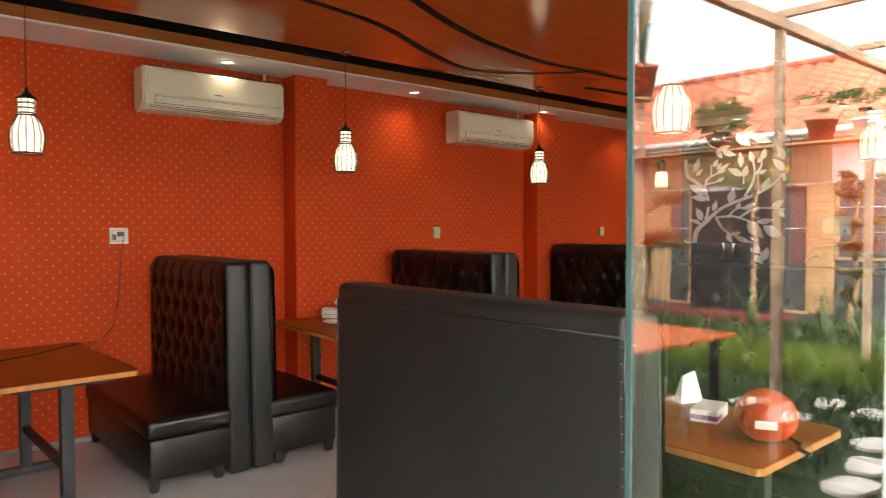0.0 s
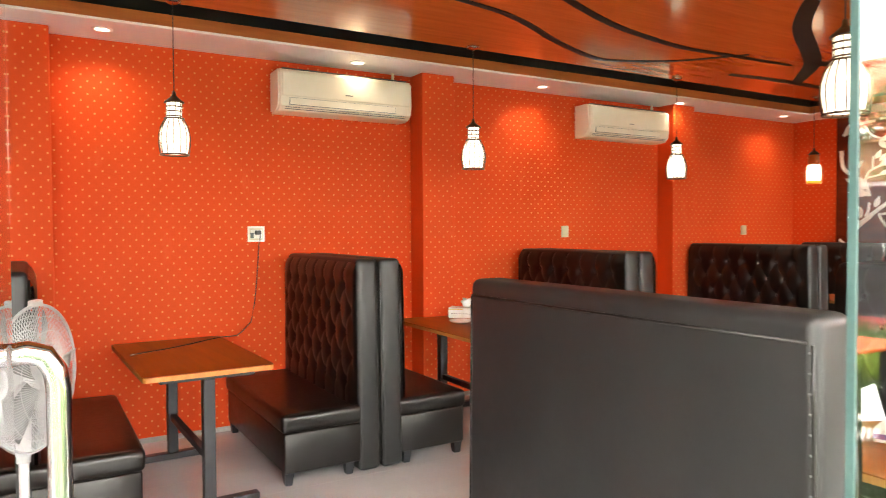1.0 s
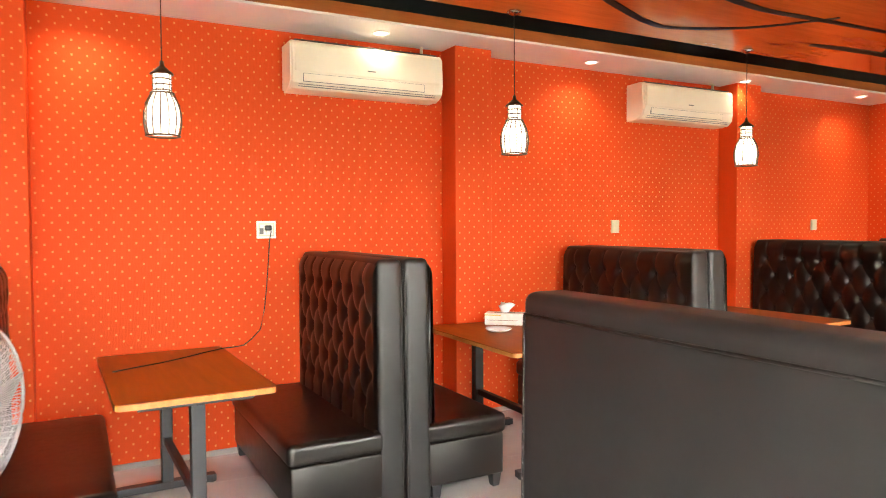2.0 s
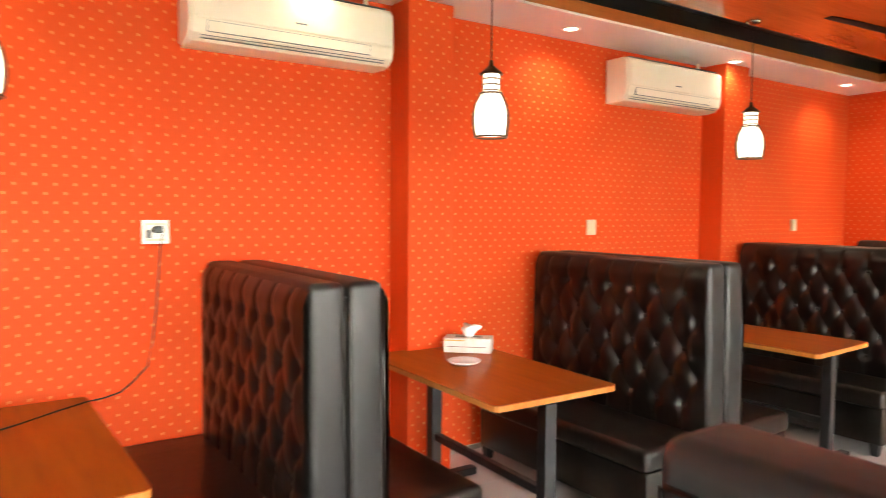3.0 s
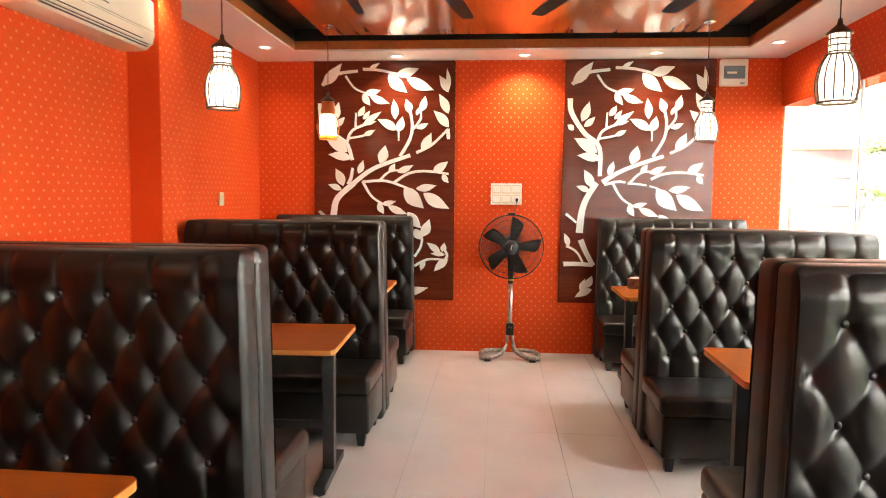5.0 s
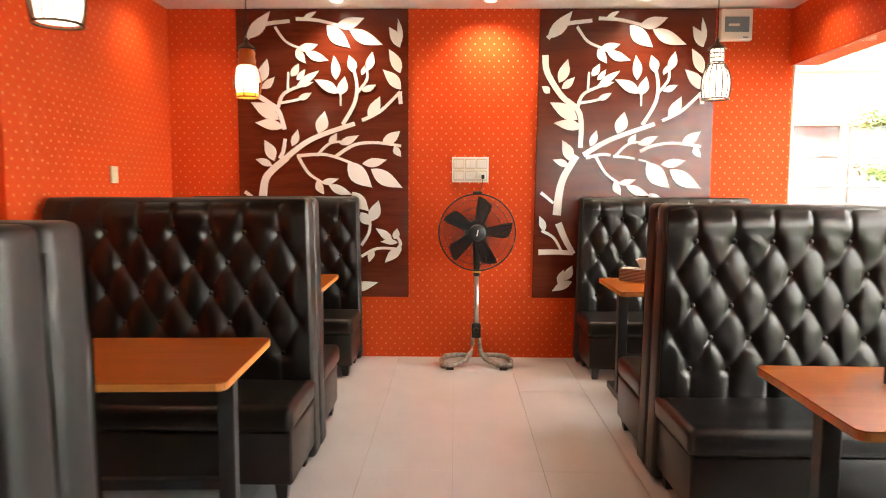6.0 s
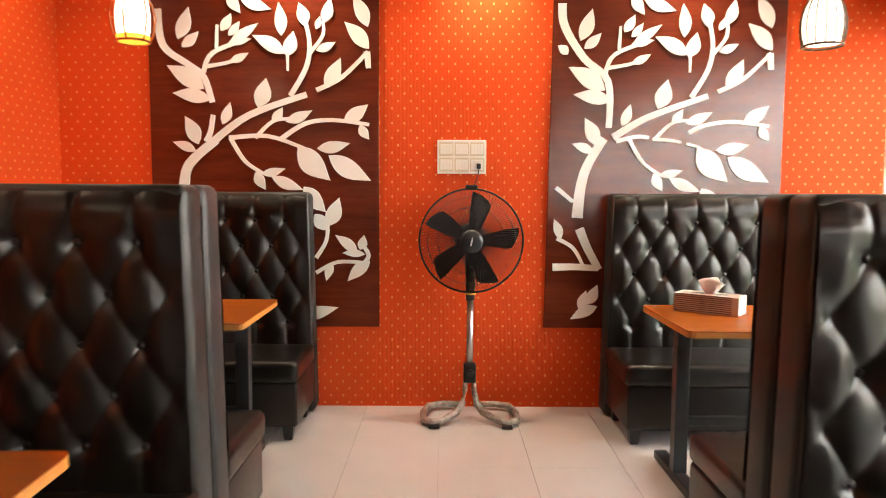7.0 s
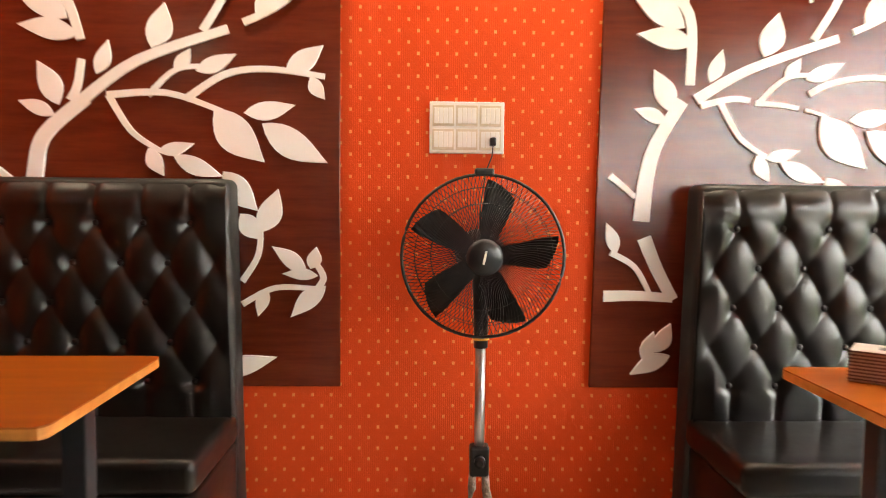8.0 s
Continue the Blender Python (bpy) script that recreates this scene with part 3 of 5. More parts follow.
    branch(24, 92, 604, 98, 540, 112, 492, *((146, 436) if cut else (170, 442)))
    branch(8, 254, 438, 294, 402, 345, 398)
    if cut:
        branch(8, 250, 437, 290, 440, 312, 444)
    leaf(291, 404, 313, 374, 18)
    leaf(320, 404, 376, 380, 21)
    branch(10, *((326, 424) if cut else (306, 442)), 360, 408, 420, 400, 498, 409)
    leaf(444, 402, 496, 367, 27)
    leaf(478, 410, 498, 440, 19)
    if cut:
        branch(10, 172, 442, 215, 432, 242, 434)
        branch(6, 322, 446, 345, 452, 360, 460)
    else:
        branch(10, 198, 438, 280, 434, 356, 458)
    branch(9, 200, 438, 230, 486, 268, 512)
    leaf(345, 455, 414, 527, 46)
    leaf(386, 460, 457, 448, 24)
    leaf(411, 474, 502, 527, 38)
    leaf(266, 514, 317, 502, 17)
    leaf(254, 509, 274, 547, 21)
    leaf(288, 519, 356, 547, 23)
    # low sprays
    leaf(357, 540, 404, 594, 34)
    leaf(407, 624, 433, 563, 31)
    leaf(380, 598, 412, 634, 27)
    branch(9, 382, 692, 404, 656, 408, 620)
    branch(9, 382, 724, 428, 701, 488, 702)
    branch(10, 486, 704, 496, 686, 484, 664)
    leaf(472, 680, 424, 643, 21)
    leaf(478, 674, 486, 643, 19)
    leaf(488, 684, 438, 681, 15)
    leaf(499, 698, 450, 742, 25)
    leaf(417, 704, 404, 741, 17)
    leaf(335, 818, 430, 799, 27)
    # trunk foot
    branch(20, 97, 627, 116, 670, 141, 714)
    branch(16, 41, 710, 90, 709, 140, 712)
    branch(9, 49, 648, 84, 668, 106, 704)
    leaf(57, 650, 42, 606, 18)
    branch(10, 45, 540, 62, 553, 82, 570)
    leaf(99, 800, 115, 760, 20)
    leaf(117, 790, 139, 748, 22)
    leaf(139, 794, 82, 822, 22)
    return pn


panel = make_leaf_panel(False)
panel.matrix_world = pose(BACK_X - 0.001, 5.09, 2.735)
make_leaf_panel(True).matrix_world = pose(BACK_X - 0.001, 2.758, 2.735)


# ---- air conditioners ----
def make_aircon():
    ac = thing("air_conditioner", Matrix(), "white split air conditioner high on the red wall", "air conditioner", "air conditioners")
    L = 1.10
    bm = bmesh.new()
    prof = [(0, -0.02), (0, 0.29), (-0.16, 0.292), (-0.195, 0.285), (-0.212, 0.262), (-0.218, 0.075), (-0.205, 0.02), (-0.165, -0.014), (-0.09, -0.022)]
    a = [bm.verts.new((0.004, y, z)) for y, z in prof]
    b = [bm.verts.new((L - 0.004, y, z)) for y, z in prof]
    n = len(prof)
    bm.faces.new(a)
    bm.faces.new(b)
    for k in range(n):
        bm.faces.new((a[k], a[(k + 1) % n], b[(k + 1) % n], b[k]))
    bmesh.ops.bevel(bm, geom=[e for e in bm.edges if abs(e.verts[0].co.x - e.verts[1].co.x) < 0.01], offset=0.014, segments=3, affect="EDGES")
    part("body", bm, AC_PLASTIC, ac)
    part("front_panel", boxed((0.03, -0.224, 0.088), (L - 0.03, -0.214, 0.262), 0.006), AC_PLASTIC, ac)
    part("flap", boxed((0.0865, -0.221, 0.0275), (L - 0.1565, -0.213, 0.0765), 0.002), AC_PLASTIC, ac)
    part("flap_gap", boxed((0.085, -0.2195, 0.026), (L - 0.155, -0.2055, 0.078)), GREY_PLASTIC, ac, "thin dark gap round the flap")
    part("grille_slot", boxed((0.04, -0.195, 0.293), (L - 0.04, -0.05, 0.295)), GREY_PLASTIC, ac, "dark air inlet slot")
    for z in (0.0, 0.012):
        part("outlet_line", boxed((0.06, -0.197 - z * 0.5, z - 0.002), (L - 0.06, -0.17, z)), GREY_PLASTIC, ac)
    part("badge", boxed((L * 0.5 - 0.03, -0.2255, 0.125), (L * 0.5 + 0.03, -0.2235, 0.132)), GREY_PLASTIC, ac, "small grey badge")
    wire("pipe", [(L - 0.10, -0.06, 0.28), (L - 0.10, -0.06, 0.379)], 0.012, AC_PLASTIC, ac)
    return ac


ac = make_aircon()
ac.matrix_world = pose(1.895, WALL_Y - 0.001, 2.358)
copy_thing(ac, pose(4.875, WALL_Y - 0.001, 2.358))

# ---- pendants ----
LAMP_GLASS = glowing("lit_white_glass", (1.0, 0.86, 0.62), 0.15)
AMBER_GLASS = glowing("lit_amber_glass", (1.0, 0.42, 0.05), 0.08, (0.7, 0.25, 0.03))
CAGE = plain("dark_red_brown_wire", (0.045, 0.016, 0.008), (0.09, 0.034, 0.016), 0.4)
CANOPY = plain("brushed_nickel", (0.5, 0.48, 0.45), (0.62, 0.6, 0.56), 0.22, 1.0)
ORANGE_METAL = plain("orange_lacquer", (0.45, 0.09, 0.01), (0.6, 0.14, 0.02), 0.35)


def make_pendant(amber=False):
    """A caged glass pendant; z = 0 at its bottom, hanging from the wooden ceiling."""
    top = WOOD_Z - 1.90
    pd = thing("pendant_lamp", Matrix(), "", "pendant lamp")
    slim = 0.885
    part("canopy", lathe(bmesh.new(), [(0.045, top - 0.001), (0.045, top - 0.012), (0.030, top - 0.020), (0.012, top - 0.028)], 20), CANOPY, pd, "round nickel canopy", True)
    wire("cord", [(0, 0, 0.345), (0, 0, top - 0.02)], 0.003, BLACK_PLASTIC, pd, sides=6)
    if not amber:
        part("glass_shade", lathe(bmesh.new(), [(r * slim, z) for r, z in ((0.020, 0.012), (0.076, 0.014), (0.085, 0.05), (0.090, 0.09), (0.087, 0.13), (0.074, 0.17), (0.055, 0.200), (0.046, 0.212))], 24), LAMP_GLASS, pd, "glowing white glass", True)
        for k in range(14):
            a = k * math.tau / 14
            pts = [(r * slim * math.cos(a), r * slim * math.sin(a), z) for r, z in ((0.050, 0.216), (0.066, 0.196), (0.086, 0.160), (0.097, 0.115), (0.098, 0.07), (0.090, 0.02), (0.084, 0.004))]
            wire("cage_wire", pts, 0.0036, CAGE, pd, sides=5)
        for r, z in ((0.078, 0.006), (0.053, 0.212)):
            wire("cage_ring", [(r * math.cos(k * math.tau / 20), r * math.sin(k * math.tau / 20), z) for k in range(20)], 0.0048, CAGE, pd, sides=6, closed=True)
        part("neck_glass", lathe(bmesh.new(), [(0.040, 0.216), (0.040, 0.305)], 20), LAMP_GLASS, pd, "lit glass neck", True)
        for z in (0.225, 0.252, 0.279):
            wire("neck_ring", [(0.0425 * math.cos(k * math.tau / 18), 0.0425 * math.sin(k * math.tau / 18), z) for k in range(18)], 0.0042, CAGE, pd, sides=5, closed=True)
        for k in range(8):
            a = k * math.tau / 8
            wire("neck_bar", [(0.0425 * math.cos(a), 0.0425 * math.sin(a), z) for z in (0.216, 0.306)], 0.0026, CAGE, pd, sides=5)
    else:
        part("glass_shade", lathe(bmesh.new(), [(0.015, 0.012), (0.058, 0.014), (0.068, 0.06), (0.070, 0.12), (0.062, 0.18), (0.050, 0.2)], 24), LAMP_GLASS, pd, "glowing white glass", True)
        part("lower_band", lathe(bmesh.new(), [(0.060, 0.006), (0.068, 0.03), (0.060, 0.034)], 20), AMBER_GLASS, pd, "amber band", True)
        part("neck_band", lathe(bmesh.new(), [(0.054, 0.2), (0.056, 0.24), (0.050, 0.25), (0.052, 0.285), (0.040, 0.3)], 20), ORANGE_METAL, pd, "orange lacquered neck", True)
        for k in range(6):
            a = k * math.tau / 6
            wire("cage_wire", [(r * math.cos(a), r * math.sin(a), z) for r, z in ((0.056, 0.202), (0.078, 0.165), (0.090, 0.11), (0.082, 0.05), (0.066, 0.008))], 0.0038, ORANGE_METAL, pd, sides=5)
        wire("cage_ring", [(0.066 * math.cos(k * math.tau / 20), 0.066 * math.sin(k * math.tau / 20), 0.008) for k in range(20)], 0.005, ORANGE_METAL, pd, sides=6, closed=True)
    part("cap", lathe(bmesh.new(), [(0.056, 0.302), (0.054, 0.308), (0.028, 0.330), (0.012, 0.345), (0.009, 0.368)], 20), CAGE, pd, "dark brown metal cap", True)
    return pd


white_pd, amber_pd = make_pendant(), make_pendant(True)
for k, (px, py) in enumerate([(1.063, 4.738), (3.114, 4.738), (5.252, 4.738), (3.05, 2.03), (5.07, 1.88), (7.221, 1.82)]):
    m = pose(px, py, 1.90, 0, 0, 37 * k)
    pd = white_pd if k == 0 else copy_thing(white_pd, m)
    if k == 0:
        pd.matrix_world = m
    tagged(pd, "white glass pendant lamp in a dark wire cage, lit", "pendant lamp", "pendant lamps")
amber_pd.matrix_world = pose(7.252, 4.70, 1.91)
tagged(amber_pd, "orange lantern pendant lamp with white glass, lit", "pendant lamp", "pendant lamps")

# ---- recessed downlights ----
LED = glowing("led_disc", (1.0, 0.93, 0.80), 0.5)
dl = thing("downlight", Matrix(), "round white recessed ceiling downlight, lit", "downlight", "downlights")
part("bezel", lathe(bmesh.new(), [(0.040, -0.002), (0.046, -0.008), (0.060, -0.005), (0.062, 0.002)], 24, close=False), WHITE_TRIM, dl, smooth=True)
part("diffuser", lathe(bmesh.new(), [(0.001, -0.0035), (0.041, -0.003), (0.041, 0.001)], 24), LED, dl, "glowing diffuser")
for k, (lx, ly) in enumerate([(0.75, 5.38), (2.50, 5.40), (4.30, 5.42), (6.04, 5.38), (7.76, 5.37), (8.16, 4.29), (8.16, 3.15), (8.11, 2.01),
                              (7.72, 1.13), (5.98, 1.10), (4.25, 1.14), (2.5, 1.2)]):
    m = pose(lx, ly, SOFFIT_Z - 0.0005)
    if k == 0:
        dl.matrix_world = m
    else:
        copy_thing(dl, m)


# ---- switches and sockets ----
def plate(name, label, category, w, h, cols, rows, m, group="", tone=WHITE_PLASTIC):
    """A wall plate facing -y in its own frame, with a grid of rockers."""
    sp = thing(name, m, label, category, group)
    part("plate", boxed((-w / 2, -0.014, -h / 2), (w / 2, 0, h / 2), 0.003), tone, sp)
    cw, ch = (w - 0.016) / cols, (h - 0.016) / rows
    for i in range(cols):
        for j in range(rows):
            cx, cz = -w / 2 + 0.008 + (i + 0.5) * cw, -h / 2 + 0.008 + (j + 0.5) * ch
            part("module", boxed((cx - cw * 0.46, -0.0158, cz - ch * 0.44), (cx + cw * 0.46, -0.0135, cz + ch * 0.44), 0.001), CREAM, sp)
            n = 4 if cols > 1 else 2
            for q in range(n):
                sx = cx - cw * 0.40 + (q + 0.5) * cw * 0.80 / n
                part("rocker", boxed((sx - cw * 0.37 / n, -0.0180, cz - ch * 0.33), (sx + cw * 0.37 / n, -0.0155, cz + ch * 0.33), 0.001), tone, sp)
    return sp


plate("switch_panel", "large white six-module switch panel above the fan", "switch panel", 0.288, 0.198, 3, 2, pose(BACK_X - 0.001, 3.288, 1.503, 0, 0, -90))
s1 = plate("wall_socket", "white wall socket with a black plug in it", "socket", 0.125, 0.115, 1, 1, pose(1.78, WALL_Y - 0.001, 1.44))
part("plug", boxed((-0.012, -0.045, -0.004), (0.030, -0.014, 0.028), 0.005), BLACK_PLASTIC, s1, "black plug")
part("slot", boxed((-0.045, -0.0212, -0.03), (-0.02, -0.019, 0.01)), GREY_PLASTIC, s1)
for sx in (4.759, 7.45):
    plate("wall_switch", "small cream wall switch on the red wallpaper", "switch", 0.085, 0.11, 1, 1, pose(sx, WALL_Y - 0.001, 1.44), "wall switches", CREAM)
db = thing("breaker_box", pose(BACK_X - 0.001, 1.267, 2.607, 0, 0, -90), "white distribution box with a tinted window", "breaker box")
part("case", boxed((-0.12, -0.055, -0.118), (0.12, 0, 0.118), 0.008), WHITE_PLASTIC, db)
part("window", boxed((-0.092, -0.058, -0.055), (0.092, -0.054, 0.058), 0.003), plain("tinted_window", (0.14, 0.20, 0.24), (0.20, 0.27, 0.31), 0.12), db, "blue-grey tinted window")
part("breaker_row", boxed((-0.065, -0.0605, -0.012), (0.02, -0.0575, 0.006), 0.001), WHITE_PLASTIC, db)
part("badge", boxed((0.05, -0.0565, -0.10), (0.09, -0.0545, -0.09)), GREY_PLASTIC, db)

# cable from the socket down to the table
cable = [(1.80, 5.60, 1.43), (1.80, 5.645, 1.37), (1.79, 5.65, 1.22), (1.777, 5.65, 1.06), (1.76, 5.648, 0.92), (1.732, 5.645, 0.79), (1.66, 5.60, 0.735),
         (1.58, 5.45, 0.728), (1.49, 5.30, 0.748), (1.42, 5.25, 0.7555), (1.30, 5.16, 0.7555), (1.17, 5.05, 0.7555), (1.04, 4.96, 0.7555), (0.92, 4.90, 0.7555), (0.82, 4.84, 0.7555)]
tagged(wire("power_cable", cable, 0.0035, BLACK_PLASTIC, None, sides=6), "thin black power cable hanging from the socket to the table", "cable")


# ---- fans ----
GOLD_PLASTIC = plain("yellow_orange_plastic", (0.6, 0.28, 0.03), (0.72, 0.36, 0.05), 0.4)

def make_fan(name, label, body, grille, blade, radius, hub_z, pole_mat, feet_mat, wires, looped):
    """A pedestal fan facing -y, standing at the origin."""
    fn = thing(name, Matrix(), label, "fan")
    cy, depth = -0.06, 0.055
    for nm, front_side, count in (("front_grille", -1, wires), ("rear_grille", 1, wires * 2 // 3)):
        bm = bmesh.new()
        for k in range(count):
            a = k * math.tau / count
            swirl = 0.30
            pts = []
            for s in range(7):
                f = s / 6
                r = 0.062 + (radius - 0.062) * f
                bulge = front_side * depth * (1 - f ** 3)
                th = a + swirl * (1 - f) * front_side
                pts.append((r * math.sin(th), cy + bulge, hub_z + r * math.cos(th)))
            tube(bm, pts, 0.0015, 3)
        for f in (0.55, 0.8):
            r = 0.062 + (radius - 0.062) * f
            tube(bm, [(r * math.sin(k * math.tau / 40), cy + front_side * depth * (1 - f ** 3), hub_z + r * math.cos(k * math.tau / 40)) for k in range(40)], 0.0014, 4, True)
        part(nm, bm, grille, fn)
    wire("rim", [(radius * math.sin(k * math.tau / 56), cy, hub_z + radius * math.cos(k * math.tau / 56)) for k in range(56)], 0.0065, grille, fn, sides=6, closed=True)
    bm = lathe(bmesh.new(), [(0.066, 0), (0.066, 0.006), (0.050, 0.016), (0.020, 0.020)], 28)
    badge = part("hub_cap", bm, body, fn, smooth=True)
    badge.matrix_basis = pose(0, cy - depth + 0.006, hub_z, 90)
    logo = part("hub_mark", boxed((-0.0035, -0.0225, -0.024), (0.0045, -0.0205, 0.024), 0.0018), WHITE_PLASTIC if body is BLACK_PLASTIC else GREY_PLASTIC, badge, "small contrasting mark")
    logo.matrix_basis = pose(0, 0, 0, -90) @ pose(0, 0, 0, 0, 12, 0)
    spin = part("blade_hub", lathe(bmesh.new(), [(0.045, -0.03), (0.048, 0.0), (0.040, 0.03)], 20), body, fn, smooth=True)
    spin.matrix_basis = pose(0, cy, hub_z, 90)
    for k in range(5):
        bm = bmesh.new()
        rows = []
        for s in range(7):
            f = s / 6
            r = 0.045 + (radius * 0.89 - 0.045) * f
            half = 0.026 + 0.037 * f ** 0.8
            if s == 6:
                half *= 0.90
            rows.append([bm.verts.new((c * half, 0.018 * c - 0.006 * c * c, r - 0.022 * f * c - 0.012 * f * c * c)) for c in (-1, -0.5, 0, 0.5, 1)])
        for a, b in zip(rows, rows[1:]):
            for i in range(4):
                bm.faces.new((a[i], a[i + 1], b[i + 1], b[i]))
        bmesh.ops.solidify(bm, geom=bm.faces[:], thickness=0.002)
        bl = part("blade", bm, blade, fn, smooth=True)
        bl.matrix_basis = pose(0, cy, hub_z) @ pose(0, 0, 0, 0, 72 * k + 14, 0)
    motor = part("motor_housing", lathe(bmesh.new(), [(0.05, -0.01), (0.090, 0.0), (0.094, 0.03), (0.070, 0.10), (0.035, 0.135)], 24), body, fn, smooth=True)
    motor.matrix_basis = pose(0, cy + depth + 0.135, hub_z, 90) 
    part("clip", boxed((-0.035, cy - 0.014, hub_z + radius - 0.006), (0.035, cy + 0.014, hub_z + radius + 0.022), 0.008), grille, fn)
    part("neck", lathe(bmesh.new(), [(0.026, hub_z - radius - 0.05), (0.028, hub_z - radius + 0.06), (0.034, hub_z - 0.10), (0.030, hub_z - 0.02)], 16, (0, 0.0, 0)), body, fn, smooth=True)
    part("collar", lathe(bmesh.new(), [(0.032, hub_z - radius - 0.020), (0.032, hub_z - radius - 0.006)], 20), GOLD_PLASTIC if looped else body, fn, "yellow-orange collar" if looped else "")
    part("pole", lathe(bmesh.new(), [(0.019, 0.22), (0.019, hub_z - radius - 0.03)], 16), pole_mat, fn, smooth=True)
    if looped:
        part("height_clamp", boxed((-0.036, -0.03, 0.20), (0.036, 0.03, 0.315), 0.01), body, fn)
        knob = part("clamp_knob", lathe(bmesh.new(), [(0.022, 0), (0.022, 0.018), (0.012, 0.024)], 12), body, fn)
        knob.matrix_basis = pose(0, -0.03, 0.262, 90)
        for sx in (-1, 1):
            pts = [(0.024 * sx, 0, 0.21), (0.026 * sx, -0.005, 0.15), (0.040 * sx, -0.03, 0.085), (0.075 * sx, -0.07, 0.045), (0.15 * sx, -0.17, 0.028), (0.21 * sx, -0.20, 0.024), (0.258 * sx, -0.16, 0.024),
                   (0.268 * sx, -0.02, 0.026), (0.24 * sx, 0.09, 0.028), (0.16 * sx, 0.13, 0.03), (0.03 * sx, 0.13, 0.03)]
            wire("looped_foot", pts, [0.014, 0.016, 0.019, 0.022, 0.019, 0.023, 0.021, 0.019, 0.022, 0.019, 0.018], feet_mat, fn, "steel foot wrapped in crumpled plastic film", sides=9)
            part("foot_pad", boxed((0.20 * sx - 0.03, -0.235, 0.001), (0.20 * sx + 0.03, -0.195, 0.022), 0.005), BLACK_PLASTIC, fn)
        part("plug", boxed((0.036, 0.128, 1.430), (0.060, 0.165, 1.462), 0.005), BLACK_PLASTIC, fn)
        wire("plug_cord", [(0.047, 0.130, 1.432), (0.044, 0.128, 1.39), (0.02, 0.12, 1.33), (0.0, 0.10, 1.2), (0.0, 0.09, 1.05)], 0.003, BLACK_PLASTIC, fn, sides=6)
    else:
        part("column", lathe(bmesh.new(), [(0.022, 0.03), (0.022, 0.31)], 16), body, fn, smooth=True)
        part("base_disc", lathe(bmesh.new(), [(0.19, 0.0), (0.195, 0.012), (0.17, 0.026), (0.05, 0.045)], 36), body, fn, smooth=True)
    return fn


FILM = plain("crumpled_plastic_wrap", (0.16, 0.13, 0.11), (0.50, 0.45, 0.40), 0.25, scale=30, fine=75, relief=0.8, dist=0.01)
bf = make_fan("pedestal_fan", "black pedestal fan with a chrome pole before the end wall", BLACK_PLASTIC, BLACK_STEEL, BLACK_PLASTIC, 0.291, 1.022, SATIN, FILM, 132, True)
bf.matrix_world = pose(8.215, 3.237, 0.002, 0, 0, -90)
FAN_WHITE = plain("white_grey_fan_plastic", (0.43, 0.42, 0.41), (0.52, 0.51, 0.495), 0.4)
FAN_BLADE = plain("translucent_grey_blade", (0.34, 0.34, 0.335), (0.42, 0.42, 0.41), 0.25)
wf = make_fan("pedestal_fan", "white pedestal fan standing by the bench at the door", FAN_WHITE, FAN_WHITE, FAN_BLADE, 0.29, 0.885, FAN_WHITE, FAN_WHITE, 120, False)
wf.matrix_world = pose(0.30, 3.73, 0.002, 0, 0, 60)


# ---- small things on the tables ----
TISSUE = plain("soft_white_tissue", (0.80, 0.79, 0.77), (0.86, 0.85, 0.83), 0.9)
CARD_WHITE = plain("printed_white_card", (0.66, 0.60, 0.50), (0.84, 0.80, 0.74), 0.5, scale=14, fine=40)
CARD_STRIPED = plain("striped_brown_card", (0.42, 0.34, 0.29), (0.62, 0.54, 0.48), 0.45, scale=14, fine=40)
CARD_DARK = plain("dark_printed_card", (0.020, 0.012, 0.014), (0.10, 0.05, 0.05), 0.3, scale=18)
CARD_STRIPE = plain("brown_stripe", (0.12, 0.06, 0.05), (0.2, 0.10, 0.08), 0.5)
GOLD = plain("yellow_print", (0.6, 0.35, 0.03), (0.75, 0.45, 0.06), 0.5)
PORCELAIN = plain("white_porcelain", (0.78, 0.76, 0.72), (0.84, 0.82, 0.79), 0.15)


def tuft(seed, size):
    """A pulled-up paper tissue: folded and flared."""
    rng = random.Random(seed)
    bm = bmesh.new()
    rows = []
    for j in range(6):
        f = j / 5
        ring = []
        for k in range(14):
            a = k * math.tau / 14
            r = size * (0.22 + 0.55 * f ** 0.8) * (1 + 0.28 * math.sin(3 * a + seed) * f + rng.uniform(-0.08, 0.08))
            ring.append(bm.verts.new((r * math.cos(a) * 1.1 + 0.12 * size * f, r * math.sin(a) * 0.45, size * (f * 1.1 + 0.22 * f * math.sin(2 * a + 1.7 * seed)))))
        rows.append(ring)
    for a, b in zip(rows, rows[1:]):
        for k in range(14):
            bm.faces.new((a[k], a[(k + 1) % 14], b[(k + 1) % 14], b[k]))
    bm.faces.new(rows[0])
    top = bm.verts.new((0.15 * size, 0, size * 0.75))
    for k in range(14):
        bm.faces.new((rows[-1][k], rows[-1][(k + 1) % 14], top))
    return bm


